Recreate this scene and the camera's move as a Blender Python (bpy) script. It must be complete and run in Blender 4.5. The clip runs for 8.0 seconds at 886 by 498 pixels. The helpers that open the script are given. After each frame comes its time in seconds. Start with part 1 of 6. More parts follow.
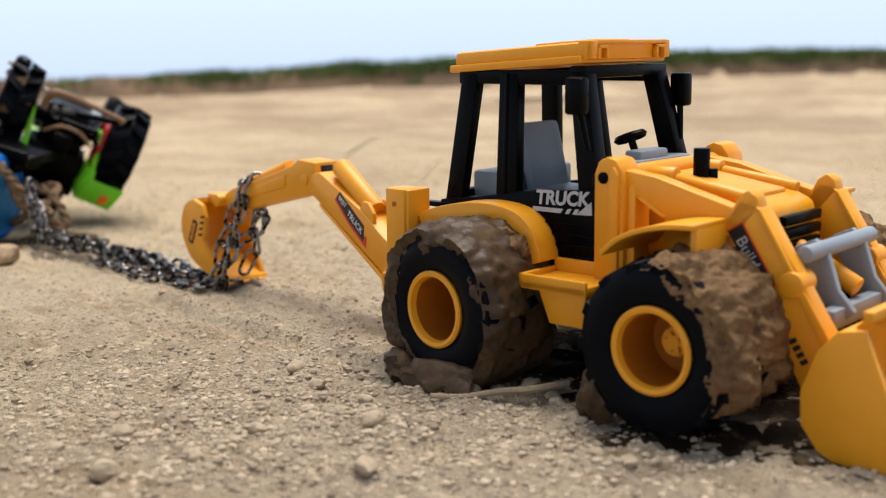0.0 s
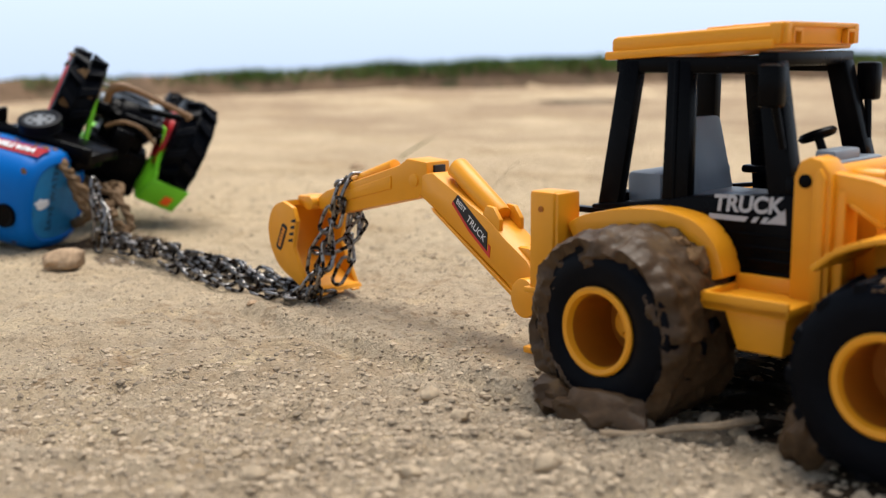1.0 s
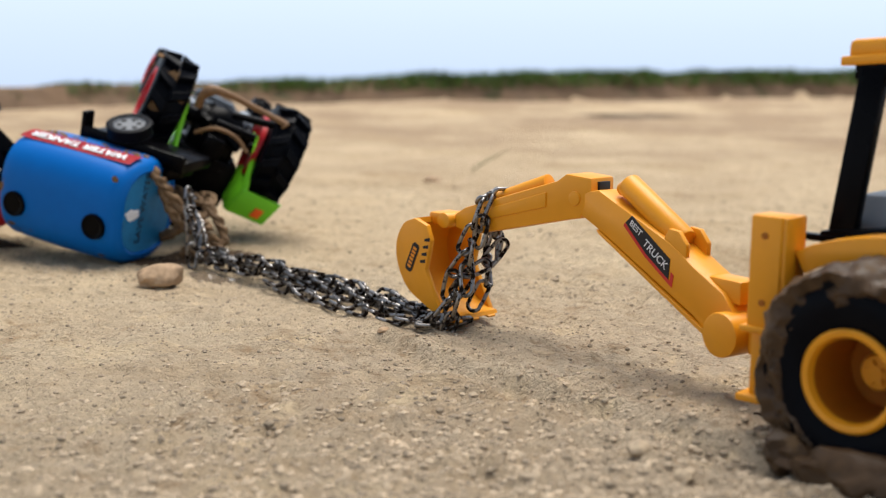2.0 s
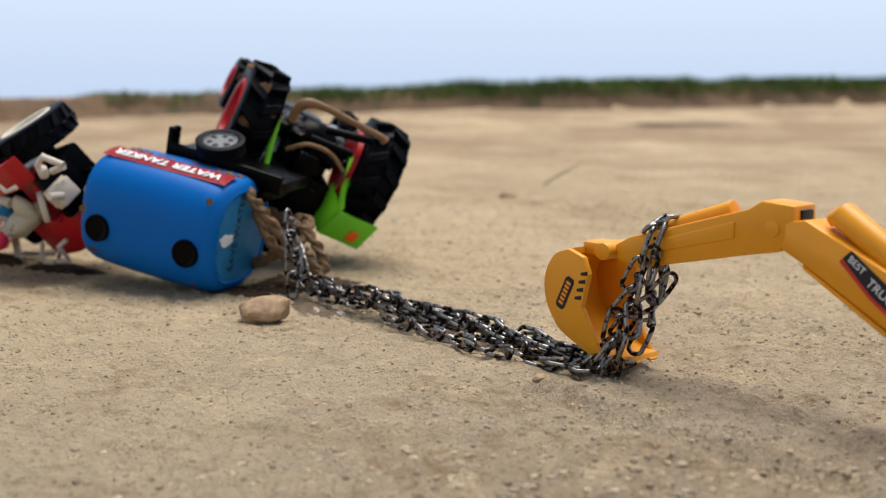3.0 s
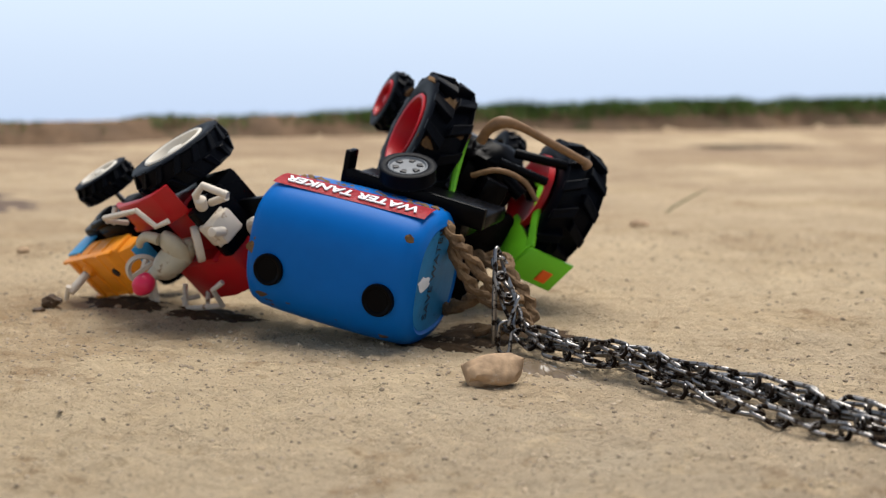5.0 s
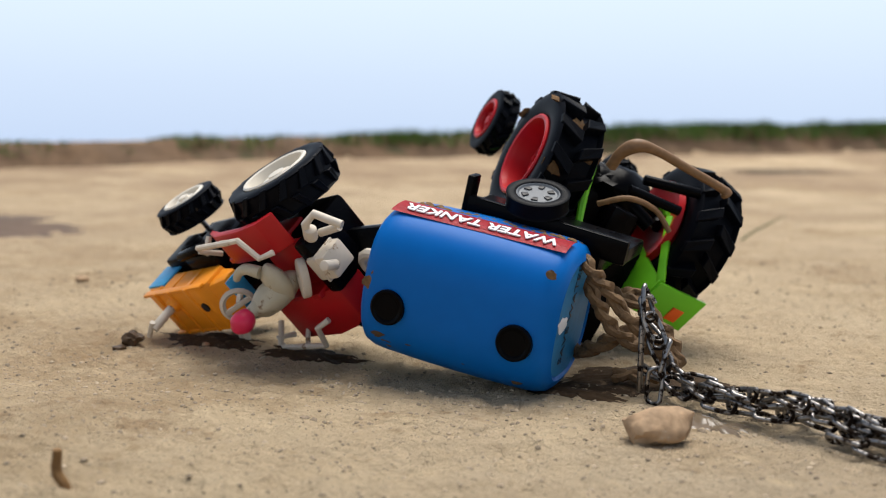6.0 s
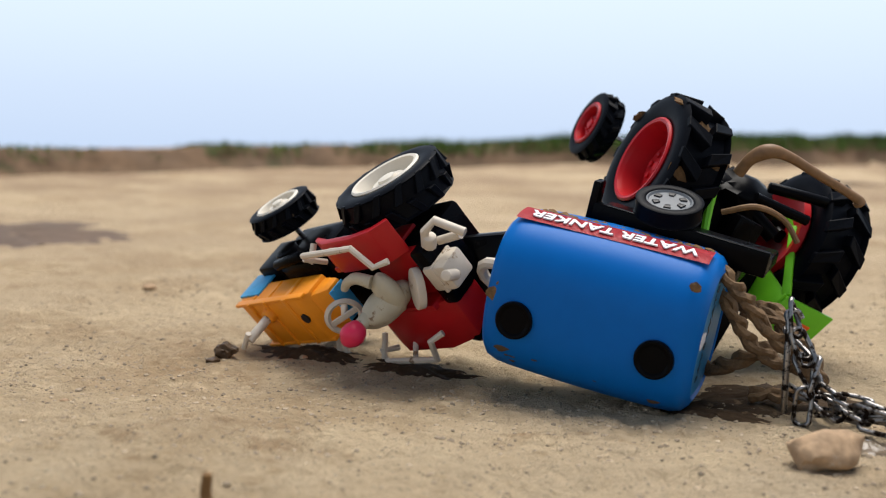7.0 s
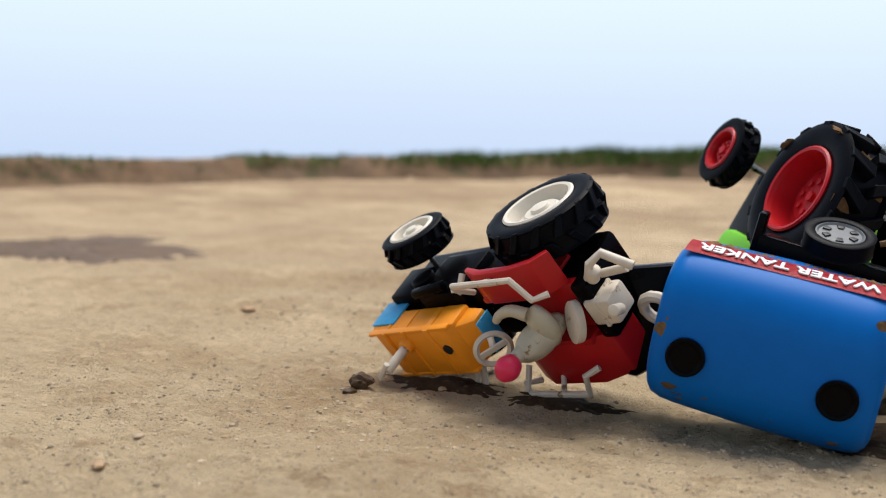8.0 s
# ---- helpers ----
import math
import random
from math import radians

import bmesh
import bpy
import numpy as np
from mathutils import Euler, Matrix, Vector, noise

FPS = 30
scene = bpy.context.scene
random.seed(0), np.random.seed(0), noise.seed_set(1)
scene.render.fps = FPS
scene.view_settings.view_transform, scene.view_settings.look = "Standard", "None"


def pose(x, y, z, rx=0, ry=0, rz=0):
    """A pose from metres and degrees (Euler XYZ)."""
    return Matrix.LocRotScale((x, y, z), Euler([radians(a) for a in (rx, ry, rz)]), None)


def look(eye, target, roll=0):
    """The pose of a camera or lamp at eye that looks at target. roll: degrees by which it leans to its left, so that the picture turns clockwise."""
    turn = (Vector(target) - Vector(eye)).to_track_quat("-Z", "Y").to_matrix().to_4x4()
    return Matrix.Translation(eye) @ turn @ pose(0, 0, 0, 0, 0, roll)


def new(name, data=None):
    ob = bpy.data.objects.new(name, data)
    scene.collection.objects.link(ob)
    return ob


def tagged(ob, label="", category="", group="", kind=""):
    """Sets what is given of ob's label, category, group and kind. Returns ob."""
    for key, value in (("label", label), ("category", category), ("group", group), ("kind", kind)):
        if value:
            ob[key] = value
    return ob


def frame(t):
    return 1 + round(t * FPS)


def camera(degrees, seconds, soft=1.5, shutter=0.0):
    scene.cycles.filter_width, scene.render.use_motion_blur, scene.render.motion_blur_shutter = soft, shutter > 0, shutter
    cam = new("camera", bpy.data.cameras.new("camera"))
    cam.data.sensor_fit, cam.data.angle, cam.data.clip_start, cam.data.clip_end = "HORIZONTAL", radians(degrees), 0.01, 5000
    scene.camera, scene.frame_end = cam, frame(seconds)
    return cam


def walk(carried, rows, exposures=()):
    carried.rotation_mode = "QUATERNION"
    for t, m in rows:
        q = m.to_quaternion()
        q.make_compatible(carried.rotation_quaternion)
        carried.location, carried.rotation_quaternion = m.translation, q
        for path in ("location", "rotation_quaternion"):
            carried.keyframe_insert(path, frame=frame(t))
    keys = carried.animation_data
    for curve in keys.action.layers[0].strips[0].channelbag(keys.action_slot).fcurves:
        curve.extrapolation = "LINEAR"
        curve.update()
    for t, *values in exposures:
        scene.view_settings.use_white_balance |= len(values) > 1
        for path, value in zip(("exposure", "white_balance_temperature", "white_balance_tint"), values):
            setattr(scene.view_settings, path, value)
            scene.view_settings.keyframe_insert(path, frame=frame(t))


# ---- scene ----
cam = camera(42.0, 8.0, soft=1.1)
PATH = [
    (0, (0.269, 0.281, 0.154), (-0.167, 2.202, -0.191), -0.7),
    (0.5, (0.234, 0.304, 0.148), (-0.219, 2.223, -0.186), -0.2),
    (1, (0.198, 0.334, 0.146), (-0.266, 2.25, -0.193), -0.3),
    (1.5, (0.163, 0.353, 0.141), (-0.313, 2.267, -0.19), 0.4),
    (2, (0.116, 0.379, 0.141), (-0.381, 2.29, -0.177), 0.6),
    (2.2, (0.099, 0.389, 0.143), (-0.405, 2.298, -0.178), 0.8),
    (3.3, (0.007, 0.446, 0.14), (-0.527, 2.351, -0.153), 0.3),
    (3.5, (-0.011, 0.454, 0.136), (-0.544, 2.361, -0.149), 0.4),
    (4, (-0.045, 0.48, 0.138), (-0.583, 2.387, -0.136), 0.2),
    (4.5, (-0.084, 0.499, 0.141), (-0.629, 2.405, -0.126), 0.2),
    (4.7, (-0.095, 0.502, 0.139), (-0.639, 2.408, -0.129), 0.2),
    (5.8, (-0.178, 0.541, 0.133), (-0.729, 2.449, -0.106), 0.3),
    (6, (-0.194, 0.55, 0.134), (-0.747, 2.458, -0.094), 0.5),
    (6.5, (-0.229, 0.557, 0.136), (-0.792, 2.464, -0.081), 0.7),
    (7, (-0.258, 0.565, 0.129), (-0.821, 2.472, -0.081), 0.9),
    (7.5, (-0.288, 0.564, 0.135), (-0.847, 2.474, -0.072), 0.7),
    (8, (-0.331, 0.561, 0.137), (-0.911, 2.465, -0.059), 1.3),
]
walk(cam, [(t, look(eye, target, roll)) for t, eye, target, roll in PATH],
     exposures=[(0, 0.36), (2, 0.3), (3.5, 0.05), (4.5, 0.15), (8, 0.18)])

cam.data.dof.use_dof = True
cam.data.dof.focus_distance = 0.56
cam.data.dof.aperture_fstop = 9.0

# ---- sky and sun ----
SUN_EL, SUN_AZ = radians(74), radians(8)
world = bpy.data.worlds.new("world")
scene.world = world
world.use_nodes = True
wn, wl = world.node_tree.nodes, world.node_tree.links
bg = wn["Background"]
sky = wn.new("ShaderNodeTexSky")
sky.sky_type = "NISHITA"
sky.sun_disc = False
sky.sun_elevation, sky.sun_rotation = SUN_EL, SUN_AZ
sky.dust_density, sky.air_density, sky.ozone_density = 3.0, 1.0, 1.5
coord = wn.new("ShaderNodeTexCoord")
sep = wn.new("ShaderNodeSeparateXYZ")
low = wn.new("ShaderNodeMath"); low.operation = "MAXIMUM"; low.inputs[1].default_value = 0.03
comb = wn.new("ShaderNodeCombineXYZ")
wl.new(coord.outputs["Generated"], sep.inputs[0])
wl.new(sep.outputs[2], low.inputs[0])
wl.new(sep.outputs[0], comb.inputs[0]); wl.new(sep.outputs[1], comb.inputs[1]); wl.new(low.outputs[0], comb.inputs[2])
wl.new(comb.outputs[0], sky.inputs[0])
# thin high cloud: a pale veil over the blue, whiter with height
veil = wn.new("ShaderNodeMapRange")
veil.inputs["From Min"].default_value, veil.inputs["From Max"].default_value = -0.03, 0.16
wl.new(sep.outputs[2], veil.inputs["Value"])
veilcol = wn.new("ShaderNodeMix"); veilcol.data_type = "RGBA"
veilcol.inputs[6].default_value = (5.6, 6.9, 9.2, 1)
veilcol.inputs[7].default_value = (8.2, 9.4, 10.6, 1)
wl.new(veil.outputs[0], veilcol.inputs[0])
mixer = wn.new("ShaderNodeMix"); mixer.data_type = "RGBA"; mixer.inputs[0].default_value = 0.85
# the veil thins towards the zenith
thin = wn.new("ShaderNodeMapRange")
thin.inputs["From Min"].default_value, thin.inputs["From Max"].default_value = 0.13, 0.48
thin.inputs["To Min"].default_value, thin.inputs["To Max"].default_value = 0.9, 0.1
wl.new(sep.outputs[2], thin.inputs["Value"])
wl.new(thin.outputs[0], mixer.inputs[0])
wl.new(sky.outputs[0], mixer.inputs[6]); wl.new(veilcol.outputs[2], mixer.inputs[7])
wl.new(mixer.outputs[2], bg.inputs[0])
bg.inputs[1].default_value = 0.1
sun = new("sun", bpy.data.lights.new("sun", "SUN"))
sun.data.energy, sun.data.angle, sun.data.color = 3.9, radians(46), (1.0, 0.965, 0.9)
sun.matrix_world = look((0, 0, 0), (-math.sin(SUN_AZ) * math.cos(SUN_EL), -math.cos(SUN_AZ) * math.cos(SUN_EL), -math.sin(SUN_EL)))
sun.location = (0, -1, 3)


# ---- materials ----
def material(name, colour, rough=0.5, metal=0.0, vary=0.15, scale=300.0, bump=0.05, dirt=None, dirt_amount=0.0, dirt_scale=60.0, spec=0.3, coat=0.0):
    """A surface with grain at a fine and a coarse scale, and dirt patches of another colour."""
    m = bpy.data.materials.new(name)
    m.use_nodes = True
    n, l = m.node_tree.nodes, m.node_tree.links
    b = n["Principled BSDF"]
    b.inputs["Roughness"].default_value, b.inputs["Metallic"].default_value = rough, metal
    b.inputs["Specular IOR Level"].default_value = spec
    b.inputs["Coat Weight"].default_value = coat
    co = n.new("ShaderNodeTexCoord")
    fine = n.new("ShaderNodeTexNoise"); fine.inputs["Scale"].default_value = scale; fine.inputs["Detail"].default_value = 6
    wide = n.new("ShaderNodeTexNoise"); wide.inputs["Scale"].default_value = scale / 9; wide.inputs["Detail"].default_value = 4
    for t in (fine, wide):
        l.new(co.outputs["Object"], t.inputs["Vector"])
    add = n.new("ShaderNodeMath"); add.operation = "ADD"
    l.new(fine.outputs[0], add.inputs[0]); l.new(wide.outputs[0], add.inputs[1])
    rng = n.new("ShaderNodeMapRange")
    rng.inputs["From Min"].default_value, rng.inputs["From Max"].default_value = 0.6, 1.4
    rng.inputs["To Min"].default_value, rng.inputs["To Max"].default_value = 1 - vary, 1 + vary
    l.new(add.outputs[0], rng.inputs["Value"])
    mul = n.new("ShaderNodeVectorMath"); mul.operation = "SCALE"
    mul.inputs[0].default_value = colour
    l.new(rng.outputs[0], mul.inputs["Scale"])
    out = mul.outputs[0]
    rr = n.new("ShaderNodeMapRange")
    rr.inputs["To Min"].default_value, rr.inputs["To Max"].default_value = max(rough - 0.1, 0.02), min(rough + 0.15, 1)
    l.new(wide.outputs[0], rr.inputs["Value"])
    rough_out = rr.outputs[0]
    if dirt:
        d = n.new("ShaderNodeTexNoise"); d.inputs["Scale"].default_value = dirt_scale; d.inputs["Detail"].default_value = 8
        d.inputs["Roughness"].default_value = 0.65
        l.new(co.outputs["Object"], d.inputs["Vector"])
        k = n.new("ShaderNodeMapRange")
        k.inputs["From Min"].default_value, k.inputs["From Max"].default_value = 0.72 - dirt_amount * 0.4, 0.78 - dirt_amount * 0.4
        l.new(d.outputs[0], k.inputs["Value"])
        mx = n.new("ShaderNodeMix"); mx.data_type = "RGBA"; mx.inputs[7].default_value = (*dirt, 1)
        l.new(k.outputs[0], mx.inputs[0]); l.new(out, mx.inputs[6])
        out = mx.outputs[2]
        mr = n.new("ShaderNodeMix"); mr.inputs[3].default_value = 0.9
        l.new(k.outputs[0], mr.inputs[0]); l.new(rough_out, mr.inputs[2])
        rough_out = mr.outputs[0]
    l.new(out, b.inputs["Base Color"])
    l.new(rough_out, b.inputs["Roughness"])
    if bump:
        bp = n.new("ShaderNodeBump"); bp.inputs["Strength"].default_value = bump; bp.inputs["Distance"].default_value = 0.001
        l.new(add.outputs[0], bp.inputs["Height"]); l.new(bp.outputs[0], b.inputs["Normal"])
    return m


MUD = (0.07, 0.043, 0.023)
DRY = (0.36, 0.25, 0.14)
M_yellow = material("yellow_plastic", (0.72, 0.29, 0.011), 0.36, vary=0.05, scale=120, bump=0.015, dirt=(0.62, 0.42, 0.2), dirt_amount=0.02)
M_black = material("black_plastic", (0.0016, 0.0016, 0.0021), 0.26, vary=0.3, scale=200, bump=0.04, dirt=(0.22, 0.22, 0.22), dirt_amount=0.05, dirt_scale=170, spec=0.05)
M_grey = material("grey_plastic", (0.22, 0.25, 0.28), 0.42, vary=0.06, scale=150, bump=0.01)
M_tyre = material("tyre_rubber", (0.0026, 0.0032, 0.005), 0.4, vary=0.3, scale=400, bump=0.05, dirt=(0.2, 0.14, 0.08), dirt_amount=0.02, dirt_scale=90, spec=0.05)
M_mud = material("wet_mud", (0.06, 0.034, 0.016), 0.42, vary=0.45, scale=300, bump=0.5, dirt=(0.1, 0.06, 0.028), dirt_amount=0.3, dirt_scale=45, spec=0.2)
M_drymud = material("dry_mud", (0.16, 0.092, 0.043), 0.85, vary=0.45, scale=420, bump=0.9, dirt=(0.07, 0.042, 0.021), dirt_amount=0.34, dirt_scale=50, spec=0.12)
# the yellow plastic darkened to paint shade into the wheel dishes, plus some dirt
M_rimshade = material("rim_yellow_shaded", (0.34, 0.1, 0.005), 0.45, vary=0.12, scale=120, bump=0.02, dirt=(0.2, 0.1, 0.03), dirt_amount=0.22)
M_blue = material("blue_plastic", (0.001, 0.112, 0.40), 0.36, vary=0.06, scale=110, bump=0.012, dirt=(0.05, 0.045, 0.04), dirt_amount=0.075, dirt_scale=60, spec=0.1)
M_endlabel = material("faded_end_sticker", (0.015, 0.17, 0.36), 0.45, vary=0.2, scale=160, bump=0.02, dirt=(0.03, 0.06, 0.09), dirt_amount=0.28, dirt_scale=90)
M_labelred = material("red_label", (0.5, 0.016, 0.03), 0.45, vary=0.08, scale=160, bump=0.01, dirt=(0.3, 0.12, 0.06), dirt_amount=0.05)
M_white = material("white_plastic", (0.56, 0.49, 0.40), 0.42, vary=0.12, scale=160, bump=0.02, dirt=(0.22, 0.14, 0.08), dirt_amount=0.3, dirt_scale=110)
M_print = material("white_print", (0.75, 0.75, 0.75), 0.5, vary=0.05, bump=0.0)
M_silver = material("silver_print", (0.42, 0.43, 0.44), 0.4, vary=0.1, bump=0.0)
M_redprint = material("red_print", (0.55, 0.03, 0.02), 0.45, vary=0.05, bump=0.0)
M_dark = material("black_print", (0.01, 0.01, 0.012), 0.45, vary=0.1, bump=0.0)
M_red = material("red_plastic", (0.4, 0.007, 0.01), 0.33, vary=0.08, scale=140, bump=0.015, dirt=(0.25, 0.13, 0.07), dirt_amount=0.05)
M_green = material("green_plastic", (0.16, 0.54, 0.016), 0.38, vary=0.06, scale=140, bump=0.015, dirt=(0.3, 0.22, 0.1), dirt_amount=0.04)
M_orange = material("orange_plastic", (0.8, 0.27, 0.012), 0.4, vary=0.08, scale=140, bump=0.02, dirt=(0.3, 0.18, 0.08), dirt_amount=0.12)
M_lamp = material("orange_lamp", (0.85, 0.12, 0.01), 0.35, vary=0.05, bump=0.0)
M_sticker = material("sky_blue_sticker", (0.05, 0.33, 0.6), 0.4, vary=0.3, scale=150, bump=0.0, dirt=(0.6, 0.62, 0.6), dirt_amount=0.15, dirt_scale=140)
M_figure = material("cream_plastic", (0.46, 0.41, 0.30), 0.42, vary=0.12, scale=160, bump=0.02, dirt=(0.2, 0.13, 0.075), dirt_amount=0.28, dirt_scale=110)
M_pink = material("pink_red_plastic", (0.62, 0.02, 0.07), 0.32, vary=0.08, bump=0.01)
M_rimred = material("rim_red_plastic", (0.43, 0.006, 0.01), 0.36, vary=0.08, scale=150, bump=0.01, dirt=DRY, dirt_amount=0.08, dirt_scale=80)
M_rimwhite = material("rim_cream_plastic", (0.62, 0.57, 0.48), 0.42, vary=0.06, scale=150, bump=0.01, dirt=DRY, dirt_amount=0.1, dirt_scale=80)
M_steel = material("tarnished_steel", (0.27, 0.255, 0.24), 0.3, metal=1.0, vary=0.35, scale=350, bump=0.06, dirt=(0.03, 0.02, 0.014), dirt_amount=0.52, dirt_scale=150)
M_rope = material("muddy_rope", (0.155, 0.09, 0.041), 0.7, vary=0.35, scale=700, bump=0.4, dirt=MUD, dirt_amount=0.24, dirt_scale=120)
M_stone = material("pale_stone", (0.37, 0.285, 0.19), 0.9, vary=0.35, scale=350, bump=0.3)
M_rock = material("brown_stone", (0.36, 0.24, 0.14), 0.75, vary=0.5, scale=220, bump=0.6, dirt=(0.5, 0.43, 0.33), dirt_amount=0.25, dirt_scale=70)
M_twig = material("dry_twig", (0.3, 0.22, 0.14), 0.9, vary=0.3, scale=500, bump=0.4)
M_stub = material("brown_stub", (0.16, 0.085, 0.03), 0.8, vary=0.35, scale=500, bump=0.4)
M_straw = material("dry_straw", (0.55, 0.46, 0.3), 0.7, vary=0.2, scale=300, bump=0.1)
M_grass = material("grass_blades", (0.075, 0.135, 0.022), 0.6, vary=0.6, scale=40, bump=0.0)
M_blade = material("green_blade", (0.09, 0.17, 0.05), 0.5, vary=0.2, scale=200, bump=0.02)
M_darksoil = material("dark_soil", (0.05, 0.031, 0.017), 0.7, vary=0.4, scale=300, bump=0.9, dirt=(0.15, 0.1, 0.06), dirt_amount=0.33, dirt_scale=110, spec=0.08)
# wet soil, its colour lowered further to carry the digger's shade
M_shadedwet = material("shaded_wet_soil", (0.022, 0.014, 0.008), 0.75, vary=0.4, scale=300, bump=0.9, dirt=(0.11, 0.075, 0.045), dirt_amount=0.42, dirt_scale=60, spec=0.08)
M_wetpatch = material("wet_mud_patch", (0.1, 0.062, 0.038), 0.7, vary=0.35, scale=60, bump=0.5, dirt=(0.22, 0.15, 0.09), dirt_amount=0.3, dirt_scale=22)
M_bank = material("bank_earth", (0.13, 0.08, 0.045), 0.95, vary=0.5, scale=60, bump=0.6, dirt=(0.06, 0.05, 0.02), dirt_amount=0.38, dirt_scale=9)
M_water = material("muddy_puddle", (0.16, 0.12, 0.08), 0.06, vary=0.2, scale=60, bump=0.01)


# ---- mesh helpers ----
def part(name, bm, mat, parent=None, label="", smooth=True, kind=""):
    """Links a bmesh as one mesh object under a thing or a part."""
    bmesh.ops.recalc_face_normals(bm, faces=bm.faces[:])
    me = bpy.data.meshes.new(name)
    bm.to_mesh(me)
    bm.free()
    me.materials.append(mat)
    if smooth:
        me.shade_smooth()
        me.set_sharp_from_angle(angle=radians(38))
    ob = new(name, me)
    if parent is not None:
        ob.parent = parent
    if label:
        ob["label"] = label
    if kind:
        ob["kind"] = kind
    return ob


def empty(name, m, label, category, group=""):
    ob = new(name)
    ob.empty_display_size = 0.01
    ob.matrix_world = m
    return tagged(ob, label, category, group)


def bevel(bm, width, segs=2, angle=30):
    if width <= 0:
        return bm
    edges = [e for e in bm.edges if len(e.link_faces) == 2 and e.calc_face_angle(0) > radians(angle)]
    bmesh.ops.bevel(bm, geom=edges, offset=width, segments=segs, profile=0.5, affect="EDGES", clamp_overlap=True)
    return bm


def prism(pts, y0, y1, bev=0.0008, top=None):
    """A plate: the outline pts in x and z, from y0 to y1. top: a second outline at y1."""
    bm = bmesh.new()
    a = [bm.verts.new((x, y0, z)) for x, z in pts]
    b = [bm.verts.new((x, y1, z)) for x, z in (top or pts)]
    bm.faces.new(a)
    bm.faces.new(b[::-1])
    for i in range(len(a)):
        j = (i + 1) % len(a)
        bm.faces.new((a[j], a[i], b[i], b[j]))
    bmesh.ops.recalc_face_normals(bm, faces=bm.faces[:])
    return bevel(bm, bev)


def box(x0, x1, y0, y1, z0, z1, bev=0.0008):
    return prism([(x0, z0), (x1, z0), (x1, z1), (x0, z1)], y0, y1, bev)


def join(*bms):
    out = bms[0]
    for b in bms[1:]:
        me = bpy.data.meshes.new("tmp")
        b.to_mesh(me)
        b.free()
        out.from_mesh(me)
        bpy.data.meshes.remove(me)
    return out


def moved(bm, m):
    bmesh.ops.transform(bm, matrix=m, verts=bm.verts[:])
    return bm


def frame_of(p0, p1):
    d = Vector(p1) - Vector(p0)
    return Matrix.Translation(p0) @ d.to_track_quat("Z", "Y").to_matrix().to_4x4(), d.length


def rod(p0, p1, r0, r1=None, segs=16, bev=0.0):
    """A round bar from p0 to p1."""
    m, length = frame_of(p0, p1)
    bm = bmesh.new()
    bmesh.ops.create_cone(bm, cap_ends=True, segments=segs, radius1=r0, radius2=r0 if r1 is None else r1, depth=length)
    bmesh.ops.translate(bm, verts=bm.verts[:], vec=(0, 0, length / 2))
    bevel(bm, bev, 2, 50)
    return moved(bm, m)


def lathe(profile, segs=48):
    """Turns (radius, height) pairs round z."""
    bm = bmesh.new()
    rings = []
    for r, h in profile:
        if r < 1e-6:
            rings.append([bm.verts.new((0, 0, h))])
        else:
            rings.append([bm.verts.new((r * math.cos(2 * math.pi * i / segs), r * math.sin(2 * math.pi * i / segs), h)) for i in range(segs)])
    for a, b in zip(rings, rings[1:]):
        for i in range(segs):
            j = (i + 1) % segs
            if len(a) == 1 and len(b) > 1:
                bm.faces.new((a[0], b[i], b[j]))
            elif len(b) == 1 and len(a) > 1:
                bm.faces.new((a[i], a[j], b[0]))
            elif len(a) > 1:
                bm.faces.new((a[i], a[j], b[j], b[i]))
    return bm


def smooth_path(pts, n=8):
    """Points along a smooth curve through pts."""
    p = [Vector(q) for q in pts]
    p = [p[0] * 2 - p[1]] + p + [p[-1] * 2 - p[-2]]
    out = []
    for i in range(1, len(p) - 2):
        for k in range(n):
            t = k / n
            a, b, c, d = p[i - 1], p[i], p[i + 1], p[i + 2]
            out.append(0.5 * (2 * b + (c - a) * t + (2 * a - 5 * b + 4 * c - d) * t * t + (3 * b - a - 3 * c + d) * t ** 3))
    out.append(p[-2])
    return out


def tube(pts, r, segs=8, ends=True, radius=None, closed=False):
    """A bar of round section along pts."""
    bm = bmesh.new()
    pts = [Vector(p) for p in pts]
    rings = []
    n = len(pts)
    ref = Vector((0, 0, 1))
    for i, p in enumerate(pts):
        if closed:
            d = pts[(i + 1) % n] - pts[i - 1]
        else:
            d = pts[min(i + 1, n - 1)] - pts[max(i - 1, 0)]
        d.normalize()
        if abs(d.dot(ref)) > 0.95:
            ref = Vector((0.3, 0.9, 0.1))
        a = d.cross(ref).normalized()
        b = a.cross(d)
        ref = b
        rr = radius(i / max(n - 1, 1)) if radius else r
        rings.append([bm.verts.new(p + (a * math.cos(2 * math.pi * k / segs) + b * math.sin(2 * math.pi * k / segs)) * rr) for k in range(segs)])
    for i in range(n if closed else n - 1):
        a, b = rings[i], rings[(i + 1) % n]
        for k in range(segs):
            j = (k + 1) % segs
            bm.faces.new((a[k], a[j], b[j], b[k]))
    if ends and not closed:
        bm.faces.new(rings[0])
        bm.faces.new(rings[-1][::-1])
    return bm


def lump(size, seed, rough=0.35, sub=3, flat=0.0):
    """A stone or clod: a ball pushed about by noise, with facets."""
    bm = bmesh.new()
    bmesh.ops.create_icosphere(bm, subdivisions=sub, radius=1)
    off = Vector((seed * 7.31, seed * 3.17, seed * 1.93))
    for v in bm.verts:
        c = v.co.copy()
        k = 1 + rough * noise.noise(c * 1.3 + off) + rough * 0.5 * noise.noise(c * 3.1 + off) + rough * 0.25 * noise.noise(c * 7 + off)
        v.co = Vector((c.x * size[0], c.y * size[1], c.z * size[2])) * k
        if flat:
            v.co.z = max(v.co.z, -size[2] * flat)
    return bm


